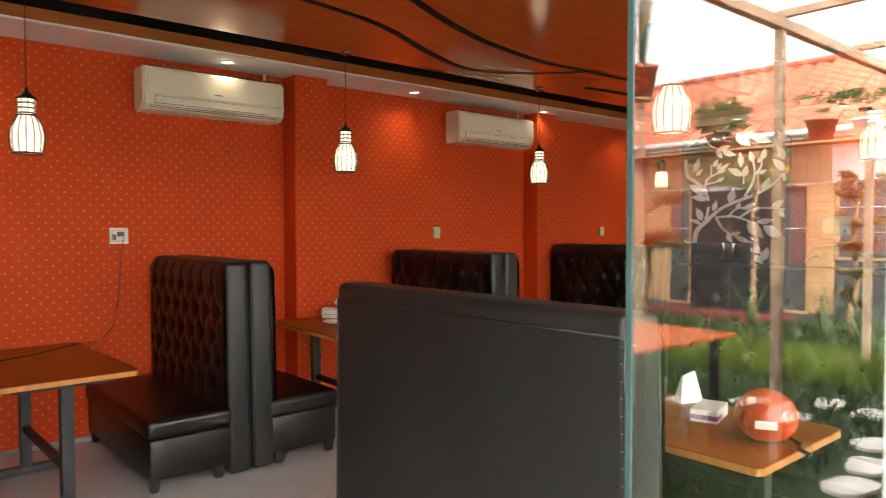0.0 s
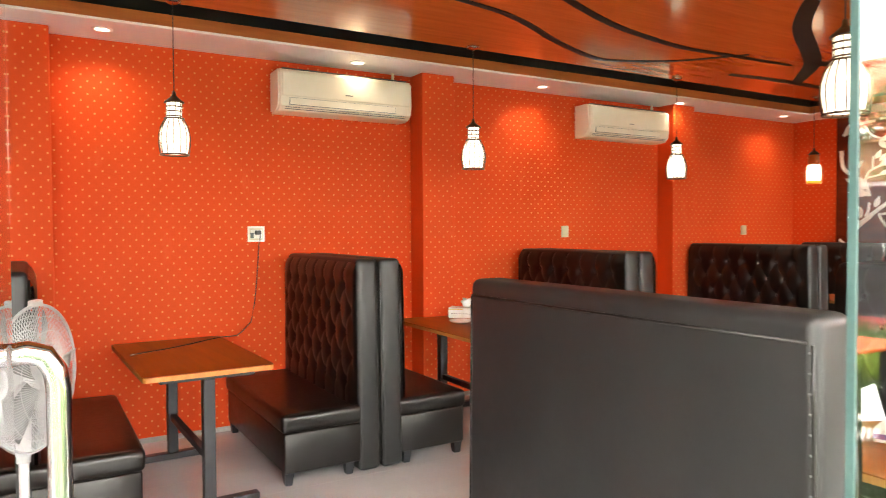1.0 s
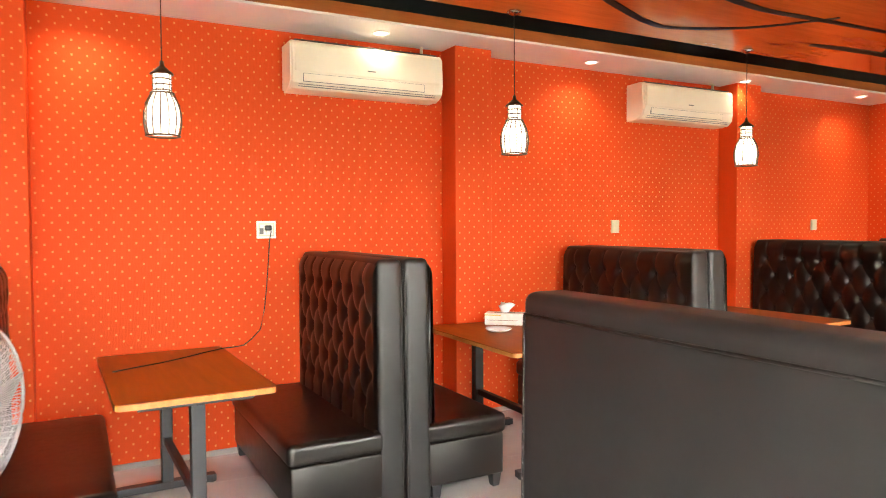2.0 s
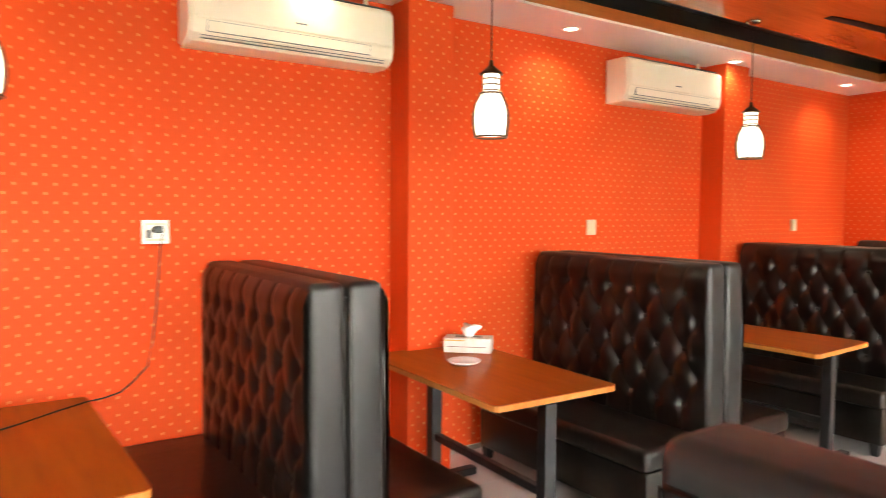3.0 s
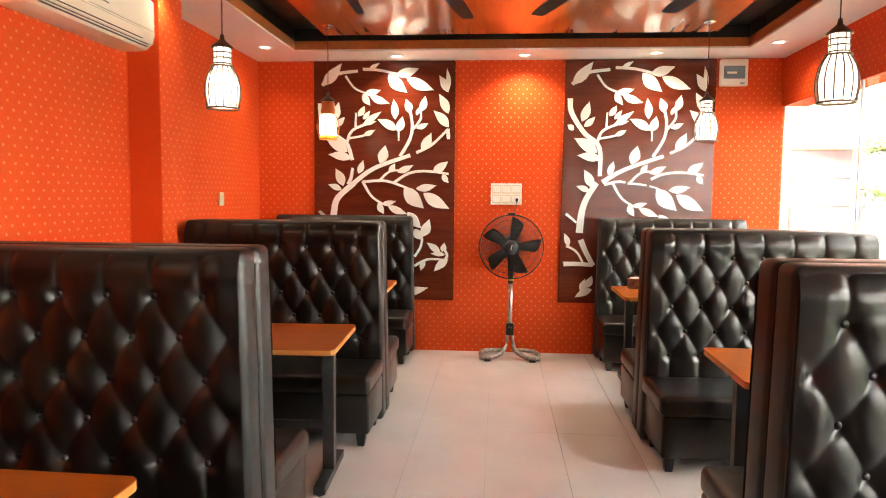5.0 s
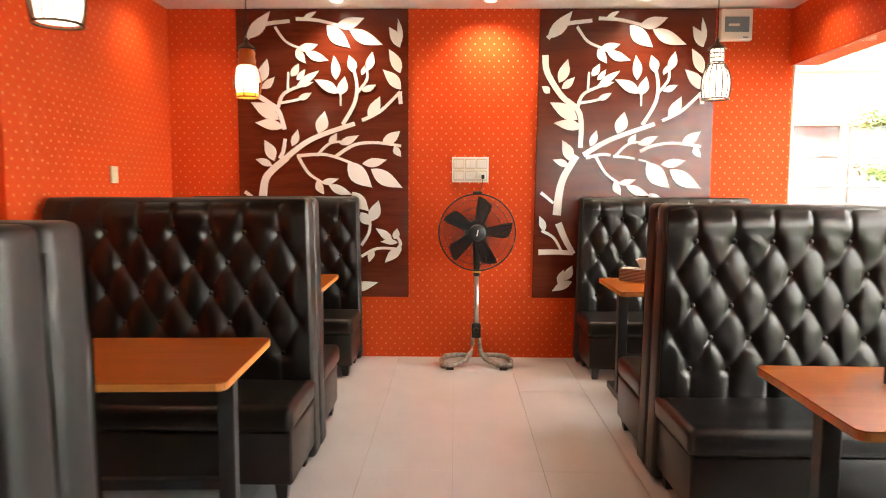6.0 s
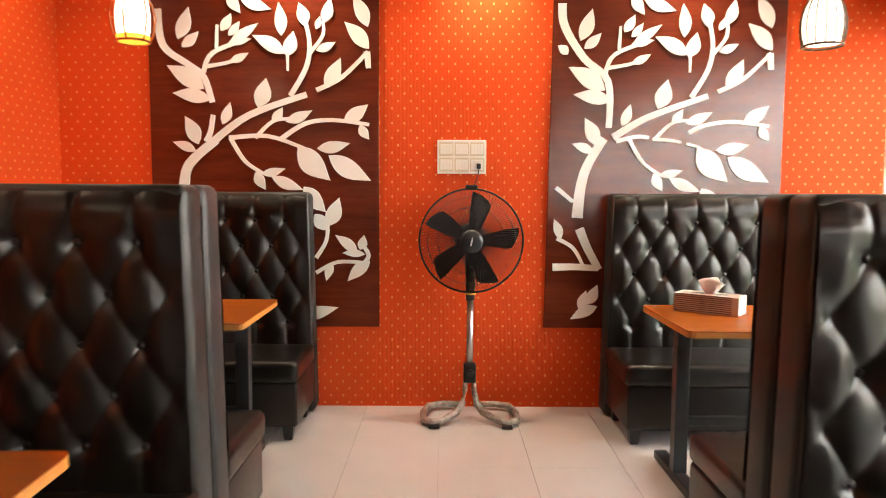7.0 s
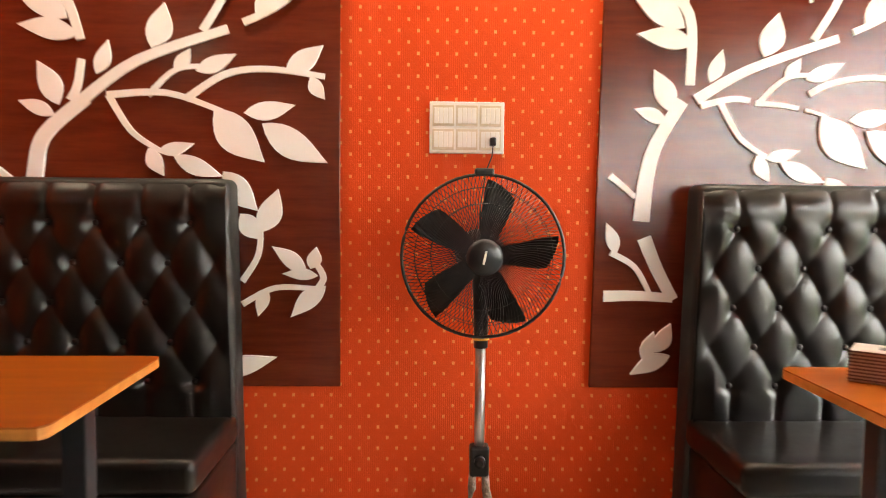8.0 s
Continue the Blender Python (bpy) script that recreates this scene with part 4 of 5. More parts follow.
def tissue_box(m, card, label, w=0.23, d=0.115, h=0.07, stripes=0, gold=False, seed=1):
    tbx = thing("tissue_box", m, label, "tissue box", "tissue boxes")
    part("carton", boxed((-w / 2, -d / 2, 0.0005), (w / 2, d / 2, h), 0.003), card, tbx)
    for k in range(stripes):
        z = 0.006 + (h - 0.012) * k / max(1, stripes - 1)
        part("print_stripe", boxed((-w / 2 - 0.0008, -d / 2 - 0.0008, z), (w / 2 - 0.03, -d / 2 + 0.002, z + 0.0045)), CARD_STRIPE, tbx)
    if gold:
        part("print_stripe", boxed((-w / 2 - 0.0008, -d / 2 - 0.0008, h - 0.016), (-w / 2 + 0.12, -d / 2 + 0.002, h - 0.010)), GOLD, tbx, "yellow print")
        part("print_stripe", boxed((-w / 2 + 0.02, -d / 2 - 0.0008, h - 0.05), (w / 2 - 0.03, -d / 2 + 0.002, h - 0.047)), CARD_STRIPE, tbx, "faint print")
    part("opening", boxed((-w * 0.28, -0.018, h - 0.001), (w * 0.28, 0.018, h + 0.0008), 0.0), GREY_PLASTIC, tbx)
    t = part("tissue", tuft(seed, 0.062), TISSUE, tbx, "pulled-up white tissue", True)
    t.matrix_basis = pose(0.0, 0, h - 0.006)
    return tbx


tissue_box(pose(3.385, 5.27, 0.75, 0, 0, -43), CARD_WHITE, "white printed tissue box on the wooden table", 0.27, 0.125, 0.083, gold=True, seed=2)
tissue_box(pose(7.445, 2.163, 0.75, 0, 0, -128), CARD_STRIPED, "white and brown striped tissue box on the table", 0.29, 0.125, 0.085, stripes=9, seed=3)
tissue_box(pose(4.985, 1.935, 0.75, 0, 0, -153), CARD_DARK, "dark printed tissue box on the wooden table", 0.25, 0.12, 0.08, seed=5)
dish = thing("ashtray", pose(3.16, 5.0, 0.75), "small white porcelain dish on the wooden table", "dish")
part("bowl", lathe(bmesh.new(), [(0.045, 0.001), (0.075, 0.010), (0.090, 0.022), (0.086, 0.024), (0.066, 0.014), (0.02, 0.008)], 28), PORCELAIN, dish, smooth=True)

HELMET = plain("orange_red_helmet_shell", (0.50, 0.050, 0.012), (0.60, 0.075, 0.020), 0.12)
hl = thing("helmet", pose(2.75, 1.47, 0.75, 0, 0, 30), "glossy orange-red motorcycle helmet lying on the table", "helmet")
bm = bmesh.new()
bmesh.ops.create_uvsphere(bm, u_segments=28, v_segments=18, radius=0.102)
for v in bm.verts:
    v.co.x *= 1.14 + 0.10 * max(0.0, v.co.x / 0.102)
    v.co.y *= 1.03
    v.co.z = v.co.z * (0.98 if v.co.z > 0 else 0.86) + 0.080
bmesh.ops.bisect_plane(bm, geom=bm.verts[:] + bm.edges[:] + bm.faces[:], plane_co=(0, 0, 0.006), plane_no=(0, 0, -1), clear_outer=True)
part("shell", bm, HELMET, hl, smooth=True)
part("rim_band", lathe(bmesh.new(), [(0.055, 0.001), (0.066, 0.005), (0.064, 0.012)], 28), BLACK_PLASTIC, hl, "black rubber rim")
part("sticker", boxed((-0.119, -0.025, 0.064), (-0.106, 0.045, 0.092), 0.004), WHITE_PLASTIC, hl, "white sticker")
wire("strap", [(0.0, -0.075, 0.014), (-0.06, -0.105, 0.009), (-0.12, -0.092, 0.009), (-0.17, -0.115, 0.009), (-0.20, -0.10, 0.009)], 0.008, BLACK_PLASTIC, hl, "black chin strap", sides=6)
bx = thing("snack_box", pose(2.86, 1.74, 0.75, 0, 0, 15), "small printed paper carton on the table", "box")
part("carton", boxed((-0.09, -0.05, 0.0005), (0.09, 0.05, 0.05), 0.004), CARD_WHITE, bx)
part("print_band", boxed((-0.0908, -0.0508, 0.012), (-0.02, 0.0508, 0.03)), plain("red_blue_print", (0.4, 0.03, 0.03), (0.05, 0.09, 0.3), 0.4, scale=30), bx, "red and blue print")
nap = thing("napkin_stand", pose(3.03, 1.93, 0.75, 0, 0, -25), "white folded napkin standing on the table", "napkin")
bm = bmesh.new()
prism(bm, [(-0.055, -0.03), (0.055, -0.03), (0.05, 0.03), (-0.05, 0.03)], 0.0005, 0.11)
for v in bm.verts:
    if v.co.z > 0.1:
        v.co.y *= 0.2
        v.co.x *= 0.55
        v.co.z += 0.02 * (v.co.x > 0)
part("fold", bm, TISSUE, nap)


# ---- glass front ----
def glassy(name, tint):
    m, nt, b = node_mat(name)
    b.inputs["Base Color"].default_value = (*tint, 1)
    b.inputs["Roughness"].default_value = 0.0
    b.inputs["IOR"].default_value = 1.5
    b.inputs["Transmission Weight"].default_value = 1.0
    return m


GLASS = glassy("clear_pane", (0.97, 0.99, 0.98))
GREEN_EDGE = plain("green_glass_edge", (0.02, 0.05, 0.045), (0.04, 0.085, 0.075), 0.55)
SILICONE = plain("pale_joint", (0.62, 0.63, 0.62), (0.75, 0.76, 0.75), 0.4)


def pane(name, xa, xb, green=False):
    wp = structure(name, strip(bmesh.new(), xa, xb, -0.006, 0.006, 0.012, BEAM_Z - 0.004), GLASS, "tall frameless clear glass pane of the shop front", "window")
    wp.visible_shadow = False
    if green:
        part("polished_edge", strip(bmesh.new(), xa - 0.004, xa - 0.0005, -0.0055, 0.0055, 0.012, BEAM_Z - 0.004), GREEN_EDGE, wp, "green polished glass edge")
    part("joint_strip", strip(bmesh.new(), xb - 0.004, xb + 0.010, -0.012, 0.012, 0.0, BEAM_Z), SILICONE, wp, "pale vertical joint")
    return wp


XS = [1.245, 2.35, 3.50, 4.65, 5.80, 6.95, 8.372]
for k, (xa, xb) in enumerate(zip(XS, XS[1:])):
    pane("window_%d" % (k + 1), xa + (0.012 if k else 0), xb - 0.006, k == 0)
for k, (xa, xb) in enumerate([(-2.38, -1.0), (-0.99, 0.27)]):
    pane("window_%d" % (k + 7), xa, xb)
structure("window_sill", strip(bmesh.new(), 1.25, BACK_X - 0.002, -0.035, 0.035, -0.004, 0.012), CHROME, "steel floor channel under the glass front", "trim")

# open door leaf, swung into the room
door = structure("door_1", boxed((0.300, 1.06, 0.012), (0.312, 1.90, 2.28)), GLASS, "frameless glass entrance door standing open", "door")
door.visible_shadow = False
part("polished_edge", boxed((0.3005, 1.9005, 0.012), (0.3115, 1.904, 2.28)), GREEN_EDGE, door, "green polished glass edge")
part("near_edge", boxed((0.3005, 1.054, 0.012), (0.3115, 1.0595, 2.28)), SILICONE, door, "pale glass edge")
door_x = 0.312
arc = [(door_x + 0.002, 1.70, 1.29), (door_x + 0.022, 1.70, 1.292), (door_x + 0.045, 1.70, 1.285), (door_x + 0.058, 1.70, 1.262), (door_x + 0.062, 1.70, 1.235), (door_x + 0.062, 1.70, 0.9), (door_x + 0.062, 1.70, 0.575),
       (door_x + 0.058, 1.70, 0.548), (door_x + 0.045, 1.70, 0.525), (door_x + 0.022, 1.70, 0.518), (door_x + 0.002, 1.70, 0.52)]
wire("door_handle", arc, 0.0175, CHROME, door, "curved chrome pull handle", 14)
part("pivot_plate", boxed((0.29, 1.06, 0.0), (0.322, 1.20, 0.09), 0.004), CHROME, door)

# ---- garden ----
# the garden is laid out a little askew of the house
YARD = Matrix.Translation((1.24, 1.0, 0)) @ Matrix.Rotation(radians(-3.2), 4, "Z") @ Matrix.Translation((-1.24, -1.0, 0))
LAWN = plain("lawn_soil", (0.012, 0.026, 0.006), (0.03, 0.06, 0.012), 0.95, scale=3, fine=90, relief=0.6, dist=0.02)
# lawn blades darkened for the shade that lies on them
GRASS_SHADED = plain("shaded_grass_blades", (0.014, 0.038, 0.006), (0.038, 0.080, 0.012), 0.6, scale=2)
FOLIAGE = plain("garden_leaves", (0.035, 0.075, 0.018), (0.09, 0.15, 0.035), 0.5, scale=9)
RUSSET = plain("russet_leaves", (0.085, 0.065, 0.022), (0.17, 0.125, 0.045), 0.55, scale=9)
BARK = plain("tan_bark", (0.22, 0.13, 0.07), (0.36, 0.23, 0.13), 0.8, scale=14)
STONE = plain("pale_stepping_stone", (0.42, 0.40, 0.37), (0.58, 0.56, 0.52), 0.8, scale=8)
POST = plain("tan_painted_steel", (0.30, 0.215, 0.14), (0.40, 0.30, 0.205), 0.5, scale=4)
SLAT = woody("honey_wood_cladding", (0.33, 0.19, 0.09), (0.46, 0.29, 0.15), 0.55, "Y")
SLAT_UP = woody("honey_wood_boards", (0.33, 0.20, 0.10), (0.45, 0.30, 0.17), 0.55, "Z")
TERRACOTTA = plain("terracotta_roof", (0.36, 0.085, 0.045), (0.50, 0.15, 0.085), 0.45, scale=1.5, fine=30)
POT_RED = plain("terracotta_pot", (0.34, 0.08, 0.04), (0.45, 0.12, 0.06), 0.7)
RENDERED = plain("white_render", (0.66, 0.65, 0.63), (0.76, 0.75, 0.72), 0.8)
DARK_PANEL = plain("dark_grey_panel", (0.05, 0.055, 0.06), (0.09, 0.095, 0.10), 0.4)
DARK_GLASS = plain("dark_window_glass", (0.055, 0.058, 0.062), (0.085, 0.09, 0.095), 0.08)
SHEET = plain("orange_plastic_sheet", (0.62, 0.13, 0.03), (0.72, 0.18, 0.05), 0.25)
CARPET = plain("dark_red_carpet", (0.12, 0.013, 0.011), (0.17, 0.022, 0.017), 0.9)
YELLOW = plain("yellow_petals", (0.7, 0.45, 0.03), (0.8, 0.6, 0.06), 0.5)

bm = bmesh.new()
prism(bm, [(-400, -800), (800, -800), (800, 400), (BACK_X + 0.2, 400), (BACK_X + 0.2, front(BACK_X, -0.10)), (WEST_X - 0.2, front(WEST_X, -0.10)), (-400, 1.3)], -0.6, -0.05)
structure("ground", bm, LAWN, "dark green lawn in front of the glass", "ground")
structure("pavement", strip(bmesh.new(), WEST_X, 8.6, -0.75, -0.101, -0.048, -0.012), STONE, "narrow pale paving strip along the glass front", "pavement")


def blades(name, label, areas, count, h0, h1, material, seed, lean=0.5, wide=0.006):
    rng = random.Random(seed)
    verts, faces = [], []
    for k in range(count):
        xa, xb, ya, yb = areas[k % len(areas)]
        x, y = rng.uniform(xa, xb), rng.uniform(ya, yb)
        h, a = rng.uniform(h0, h1), rng.uniform(0, math.tau)
        dx, dy = math.cos(a) * wide, math.sin(a) * wide
        lx, ly = rng.gauss(0, lean) * h * 0.6, rng.gauss(0, lean) * h * 0.6
        n = len(verts)
        verts += [(x - dx, y - dy, -0.05), (x + dx, y + dy, -0.05), (x + lx, y + ly, -0.05 + h)]
        faces.append((n, n + 1, n + 2))
    me = bpy.data.meshes.new(name)
    me.from_pydata(verts, [], faces)
    me.materials.append(material)
    ob = new(name, me)
    ob.matrix_world = YARD
    return tagged(ob, label, "grass", kind="stuff")


blades("lawn_grass", "short green lawn grass, darkened for shade", [(2.0, 11.5, -6.0, -0.1)], 26000, 0.05, 0.12, GRASS_SHADED, 3, 0.5, 0.010)
# the sunlit band is put into these blades' lighter yellow-green
blades("tall_grass", "taller grass coloured yellow-green for sunlight", [(7.4, 8.9, -2.7, -0.3)], 8000, 0.12, 0.26, plain("sun_painted_grass", (0.075, 0.13, 0.010), (0.15, 0.21, 0.024), 0.6), 4, 0.5, 0.008)

for k, (sx, sy, rot) in enumerate([(4.76, 0.12, 14), (5.23, 0.06, -6), (5.77, -0.06, 22), (6.62, -0.36, 12), (6.74, -0.72, -15), (6.03, -0.76, 5), (6.28, -1.20, 30), (5.54, -1.25, -10), (5.88, -1.60, 20), (3.2, -0.35, 10), (2.3, -0.3, -4)]):
    rng = random.Random(k)
    bm = bmesh.new()
    ring = []
    for q in range(12):
        a = q * math.tau / 12
        r = 1 / (abs(math.cos(a)) ** 3.4 + abs(math.sin(a)) ** 3.4) ** (1 / 3.4) * rng.uniform(0.88, 1.05)
        ring.append((math.cos(a) * 0.19 * r, math.sin(a) * 0.125 * r))
    prism(bm, ring, -0.05, -0.026)
    st = part("stepping_stone", bm, STONE)
    st.matrix_world = YARD @ pose(sx, sy, 0.0, 0, 0, rot)
    tagged(st, "flat pale stepping stone set in the lawn", "stone", "stepping stones")

# pergola with clear roof sheets
pg = thing("pergola", YARD @ pose(0, 0, 0), "tan steel pergola with clear roof sheets along the glass front", "pergola")
for px in (-1.6, 1.6, 4.88, 8.1):
    part("post", boxed((px - 0.03, -0.40, -0.05), (px + 0.03, -0.34, 2.76), 0.006), POST, pg)
part("beam", boxed((-2.2, -0.40, 2.76), (9.4, -0.34, 2.835), 0.006), POST, pg)
part("beam", boxed((-2.2, 0.602, 2.80), (9.4, 0.65, 2.888), 0.006), POST, pg)
for px in (-1.6, -0.3, 1.0, 2.3, 3.6, 4.9, 6.2, 7.5, 8.8):
    part("rafter", boxed((px - 0.022, -0.40, 2.836), (px + 0.022, 0.60, 2.885), 0.004), POST, pg)
m, nt, b = node_mat("clear_roof_sheet")
tr, tl, mx = nt.nodes.new("ShaderNodeBsdfTransparent"), nt.nodes.new("ShaderNodeBsdfTranslucent"), nt.nodes.new("ShaderNodeMixShader")
tl.inputs["Color"].default_value = (0.85, 0.86, 0.86, 1)
mx.inputs[0].default_value = 0.25
link(nt, tr.outputs[0], mx.inputs[1])
link(nt, tl.outputs[0], mx.inputs[2])
link(nt, mx.outputs[0], nt.nodes["Material Output"].inputs["Surface"])
for k in range(8):
    xa = -1.6 + 1.3 * k
    part("roof_sheet", boxed((xa + 0.03, -0.42, 2.89), (xa + 1.27, 0.62, 2.896)), m, pg, "clear corrugated roof sheet")

# orange-topped table out on the lawn
ot = thing("garden_table", YARD @ pose(4.3, -1.12, -0.05, 0, 0, 2), "garden table covered with an orange plastic sheet", "table")
part("tabletop", boxed((-0.75, -0.38, 0.775), (0.75, 0.38, 0.80), 0.006), SHEET, ot)
for sx in (-0.6, 0.6):
    for sy in (-0.3, 0.3):
        part("leg", boxed((sx - 0.025, sy - 0.025, 0), (sx + 0.025, sy + 0.025, 0.775), 0.003), BLACK_STEEL, ot)
for o, w in ((0.60, 0.006), (0.66, 0.004)):
    part("printed_line", boxed((-o, -o * 0.5, 0.8008), (o, -o * 0.5 + w, 0.8014)), BLACK_PLASTIC, ot)
    part("printed_line", boxed((o, -o * 0.5, 0.8008), (o + w, o * 0.5, 0.8014)), BLACK_PLASTIC, ot)
pp = part("paper_sheet", boxed((-0.15, -0.1, 0), (0.15, 0.1, 0.002)), TISSUE)
pp.matrix_world = YARD @ pose(3.95, -1.0, 0.751, 0, 0, 20)
tagged(pp, "white paper sheet on the orange garden table", "paper")


# ---- garden house ----
gh = thing("garden_house", YARD @ pose(12.5, 0, -0.05), "low garden house with wood cladding and a terracotta tile roof", "house")
part("wall", boxed((0, -9.0, 0), (0.2, 2.5, 3.1)), RENDERED, gh, "pale rendered wall")
part("plinth", boxed((-0.04, -9.0, 0), (0.0, 2.5, 0.10)), DARK_PANEL, gh)


def cladding(y0, y1, z0, z1, step, upright):
    n = max(1, round(((y1 - y0) if upright else (z1 - z0)) / step))
    for k in range(n):
        if upright:
            w = (y1 - y0) / n
            bm = boxed((-0.035, y0 + k * w + 0.004, z0), (-0.002, y0 + (k + 1) * w - 0.004, z1), 0.003, 1)
        else:
            h = (z1 - z0) / n
            bm = boxed((-0.06, y0, z0 + k * h + 0.004), (-0.002, y1, z0 + (k + 1) * h - 0.004), 0.003, 1)
        part("board", bm, SLAT_UP if upright else SLAT, gh)


cladding(-6.3, -5.8, 0.1, 2.25, 0.15, False)
cladding(-3.18, -2.78, 0.1, 2.25, 0.15, False)
cladding(-0.2, 0.2, 0.1, 2.25, 0.15, False)
cladding(-7.6, -2.85, 2.28, 2.90, 0.18, True)
gd = part("door", boxed((-0.05, -5.3, 0.06), (-0.004, -3.8, 2.2), 0.004), plain("black_door", (0.012, 0.012, 0.014), (0.022, 0.022, 0.024), 0.3), gh, "black double door")
part("door_gap", boxed((-0.053, -4.56, 0.08), (-0.049, -4.54, 2.18)), GREY_PLASTIC, gd)
for sy in (-4.64, -4.46):
    wire("door_handle", [(-0.055, sy, 0.95), (-0.09, sy, 0.97), (-0.09, sy, 1.25), (-0.055, sy, 1.27)], 0.012, CHROME, gd, sides=8)
for y0, y1, z0, z1 in ((-5.75, -5.35, 0.12, 2.2), (-3.75, -3.22, 0.12, 2.2), (-2.72, -1.2, 1.05, 2.25), (-1.1, -0.25, 1.05, 2.25), (0.3, 1.8, 1.05, 2.25), (-8.6, -6.4, 0.9, 2.2)):
    wn_ob = part("window", boxed((-0.012, y0, z0), (-0.003, y1, z1)), DARK_GLASS, gh, "dark glass window")
    fr = bmesh.new()
    for lo, hi in (((y0 - 0.05, z0 - 0.05), (y1 + 0.05, z0)), ((y0 - 0.05, z1), (y1 + 0.05, z1 + 0.03)), ((y0 - 0.05, z0), (y0, z1)), ((y1, z0), (y1 + 0.05, z1))):
        box(fr, (-0.045, lo[0], lo[1]), (-0.004, hi[0], hi[1]))
    part("frame", fr, SLAT, wn_ob, "honey wood frame")
    for q in (1, 2):
        z = z0 + (z1 - z0) * q / 3
        part("glazing_bar", boxed((-0.022, y0, z - 0.008), (-0.0125, y1, z + 0.008)), CHROME, wn_ob)
for y0, y1 in ((-2.72, -1.2), (-1.1, -0.25), (0.3, 1.8)):
    part("apron_panel", boxed((-0.03, y0 - 0.05, 0.1), (-0.003, y1 + 0.05, 0.98)), DARK_PANEL, gh, "dark grey panel")
wire("gutter", [(-0.42, -9.2, 3.06), (-0.42, 2.7, 3.06)], 0.06, RENDERED, gh, "white gutter", 10)
part("soffit_board", boxed((-0.40, -9.1, 2.96), (0.0, 2.6, 3.0)), RENDERED, gh)
# tile roof: waved pantiles in stepped courses, each course's front edge turned down over the one below
verts, faces = [], []
NC, NW, RISE, RUN = 13, 560, 1.60, 2.6
for c in range(NC):
    for f, up in ((c / NC, -0.012), (c / NC, 0.055), ((c + 1.04) / NC, 0.012)):
        for k in range(NW + 1):
            y = -9.2 + 11.9 * k / NW
            wave = 0.034 * math.sin(math.tau * y / 0.30) + 0.010 * math.sin(math.tau * 2 * y / 0.30)
            verts.append((-0.42 + RUN * f, y, 3.10 + RISE * f + up + wave))
    for e2 in (0, 1):
        for k in range(NW):
            a = (c * 3 + e2) * (NW + 1) + k
            faces.append((a, a + 1, a + NW + 2, a + NW + 1))
me = bpy.data.meshes.new("roof")
me.from_pydata(verts, [], faces)
for p in me.polygons:
    p.use_smooth = True
me.materials.append(TERRACOTTA)
rf = new("roof", me)
rf.parent = gh
tagged(rf, "terracotta tile roof")
wire("ridge_cap", [(RUN - 0.42, -9.2, 4.74), (RUN - 0.42, 2.7, 4.74)], 0.09, TERRACOTTA, rf, sides=10)
part("gable_back", boxed((RUN - 0.4, -9.0, 3.0), (RUN - 0.3, 2.5, 4.68)), RENDERED, gh)
cp = part("door_mat", boxed((10.9, -6.0, -0.049), (12.4, -3.3, -0.03)), CARPET)
cp.matrix_world = YARD
tagged(cp, "long dark red carpet before the garden house door", "carpet")


# ---- plants ----
def leaf_cloud(bm, centre, rad, count, size, rng, flat=1.0, hole=0.35):
    for k in range(count):
        d = Vector((rng.gauss(0, 1), rng.gauss(0, 1), rng.gauss(0, 1) * flat)).normalized()
        r = rad * (hole + (1 - hole) * rng.random() ** 0.5) * (0.8 + 0.35 * noise.noise(d * 2.2 + Vector(centre)))
        p = Vector(centre) + Vector((d.x * r, d.y * r, d.z * r * flat))
        a = Vector((rng.gauss(0, 1), rng.gauss(0, 1), rng.gauss(0, 0.6))).normalized()
        b = a.cross(Vector((rng.gauss(0, 1), rng.gauss(0, 1), rng.gauss(0, 1)))).normalized()
        s = size * rng.uniform(0.6, 1.3)
        vs = [bm.verts.new(p - a * s), bm.verts.new(p + b * s * 0.4), bm.verts.new(p + a * s), bm.verts.new(p - b * s * 0.4)]
        bm.faces.new(vs)


def slim_tree(x, y, h, tiers, seed, label, material, wrap=False):
    rng = random.Random(seed)
    tr_ob = thing("garden_tree", YARD @ pose(x, y, -0.05), label, "tree")
    pts = [(rng.gauss(0, 0.03), rng.gauss(0, 0.03), h * k / 7) for k in range(8)]
    wire("trunk", pts, [0.045 - 0.026 * k / 7 for k in range(8)], BARK, tr_ob, sides=8)
    bm, limbs = bmesh.new(), bmesh.new()
    for z, r, n in tiers:
        for q in range(5):
            a = rng.uniform(0, math.tau)
            tip = (math.cos(a) * r, math.sin(a) * r, z + rng.uniform(0.0, 0.2))
            tube(limbs, [(0, 0, z - 0.15), (tip[0] * 0.5, tip[1] * 0.5, z), tip], [0.014, 0.010, 0.004], 5)
            for f in (0.45, 0.75, 1.0):
                leaf_cloud(bm, (tip[0] * f, tip[1] * f, z + (tip[2] - z) * f), r * 0.42, n // 5, 0.030, rng, 0.55, 0.05)
    part("limbs", limbs, BARK, tr_ob)
    part("crown", bm, material, tr_ob)
    if wrap:
        wire("light_cord", [(0.055 * math.cos(k * 0.9), 0.055 * math.sin(k * 0.9), 0.05 + k * 0.028) for k in range(70)], 0.006, WHITE_PLASTIC, tr_ob, "spiral cord round the trunk", 4)
    return tr_ob


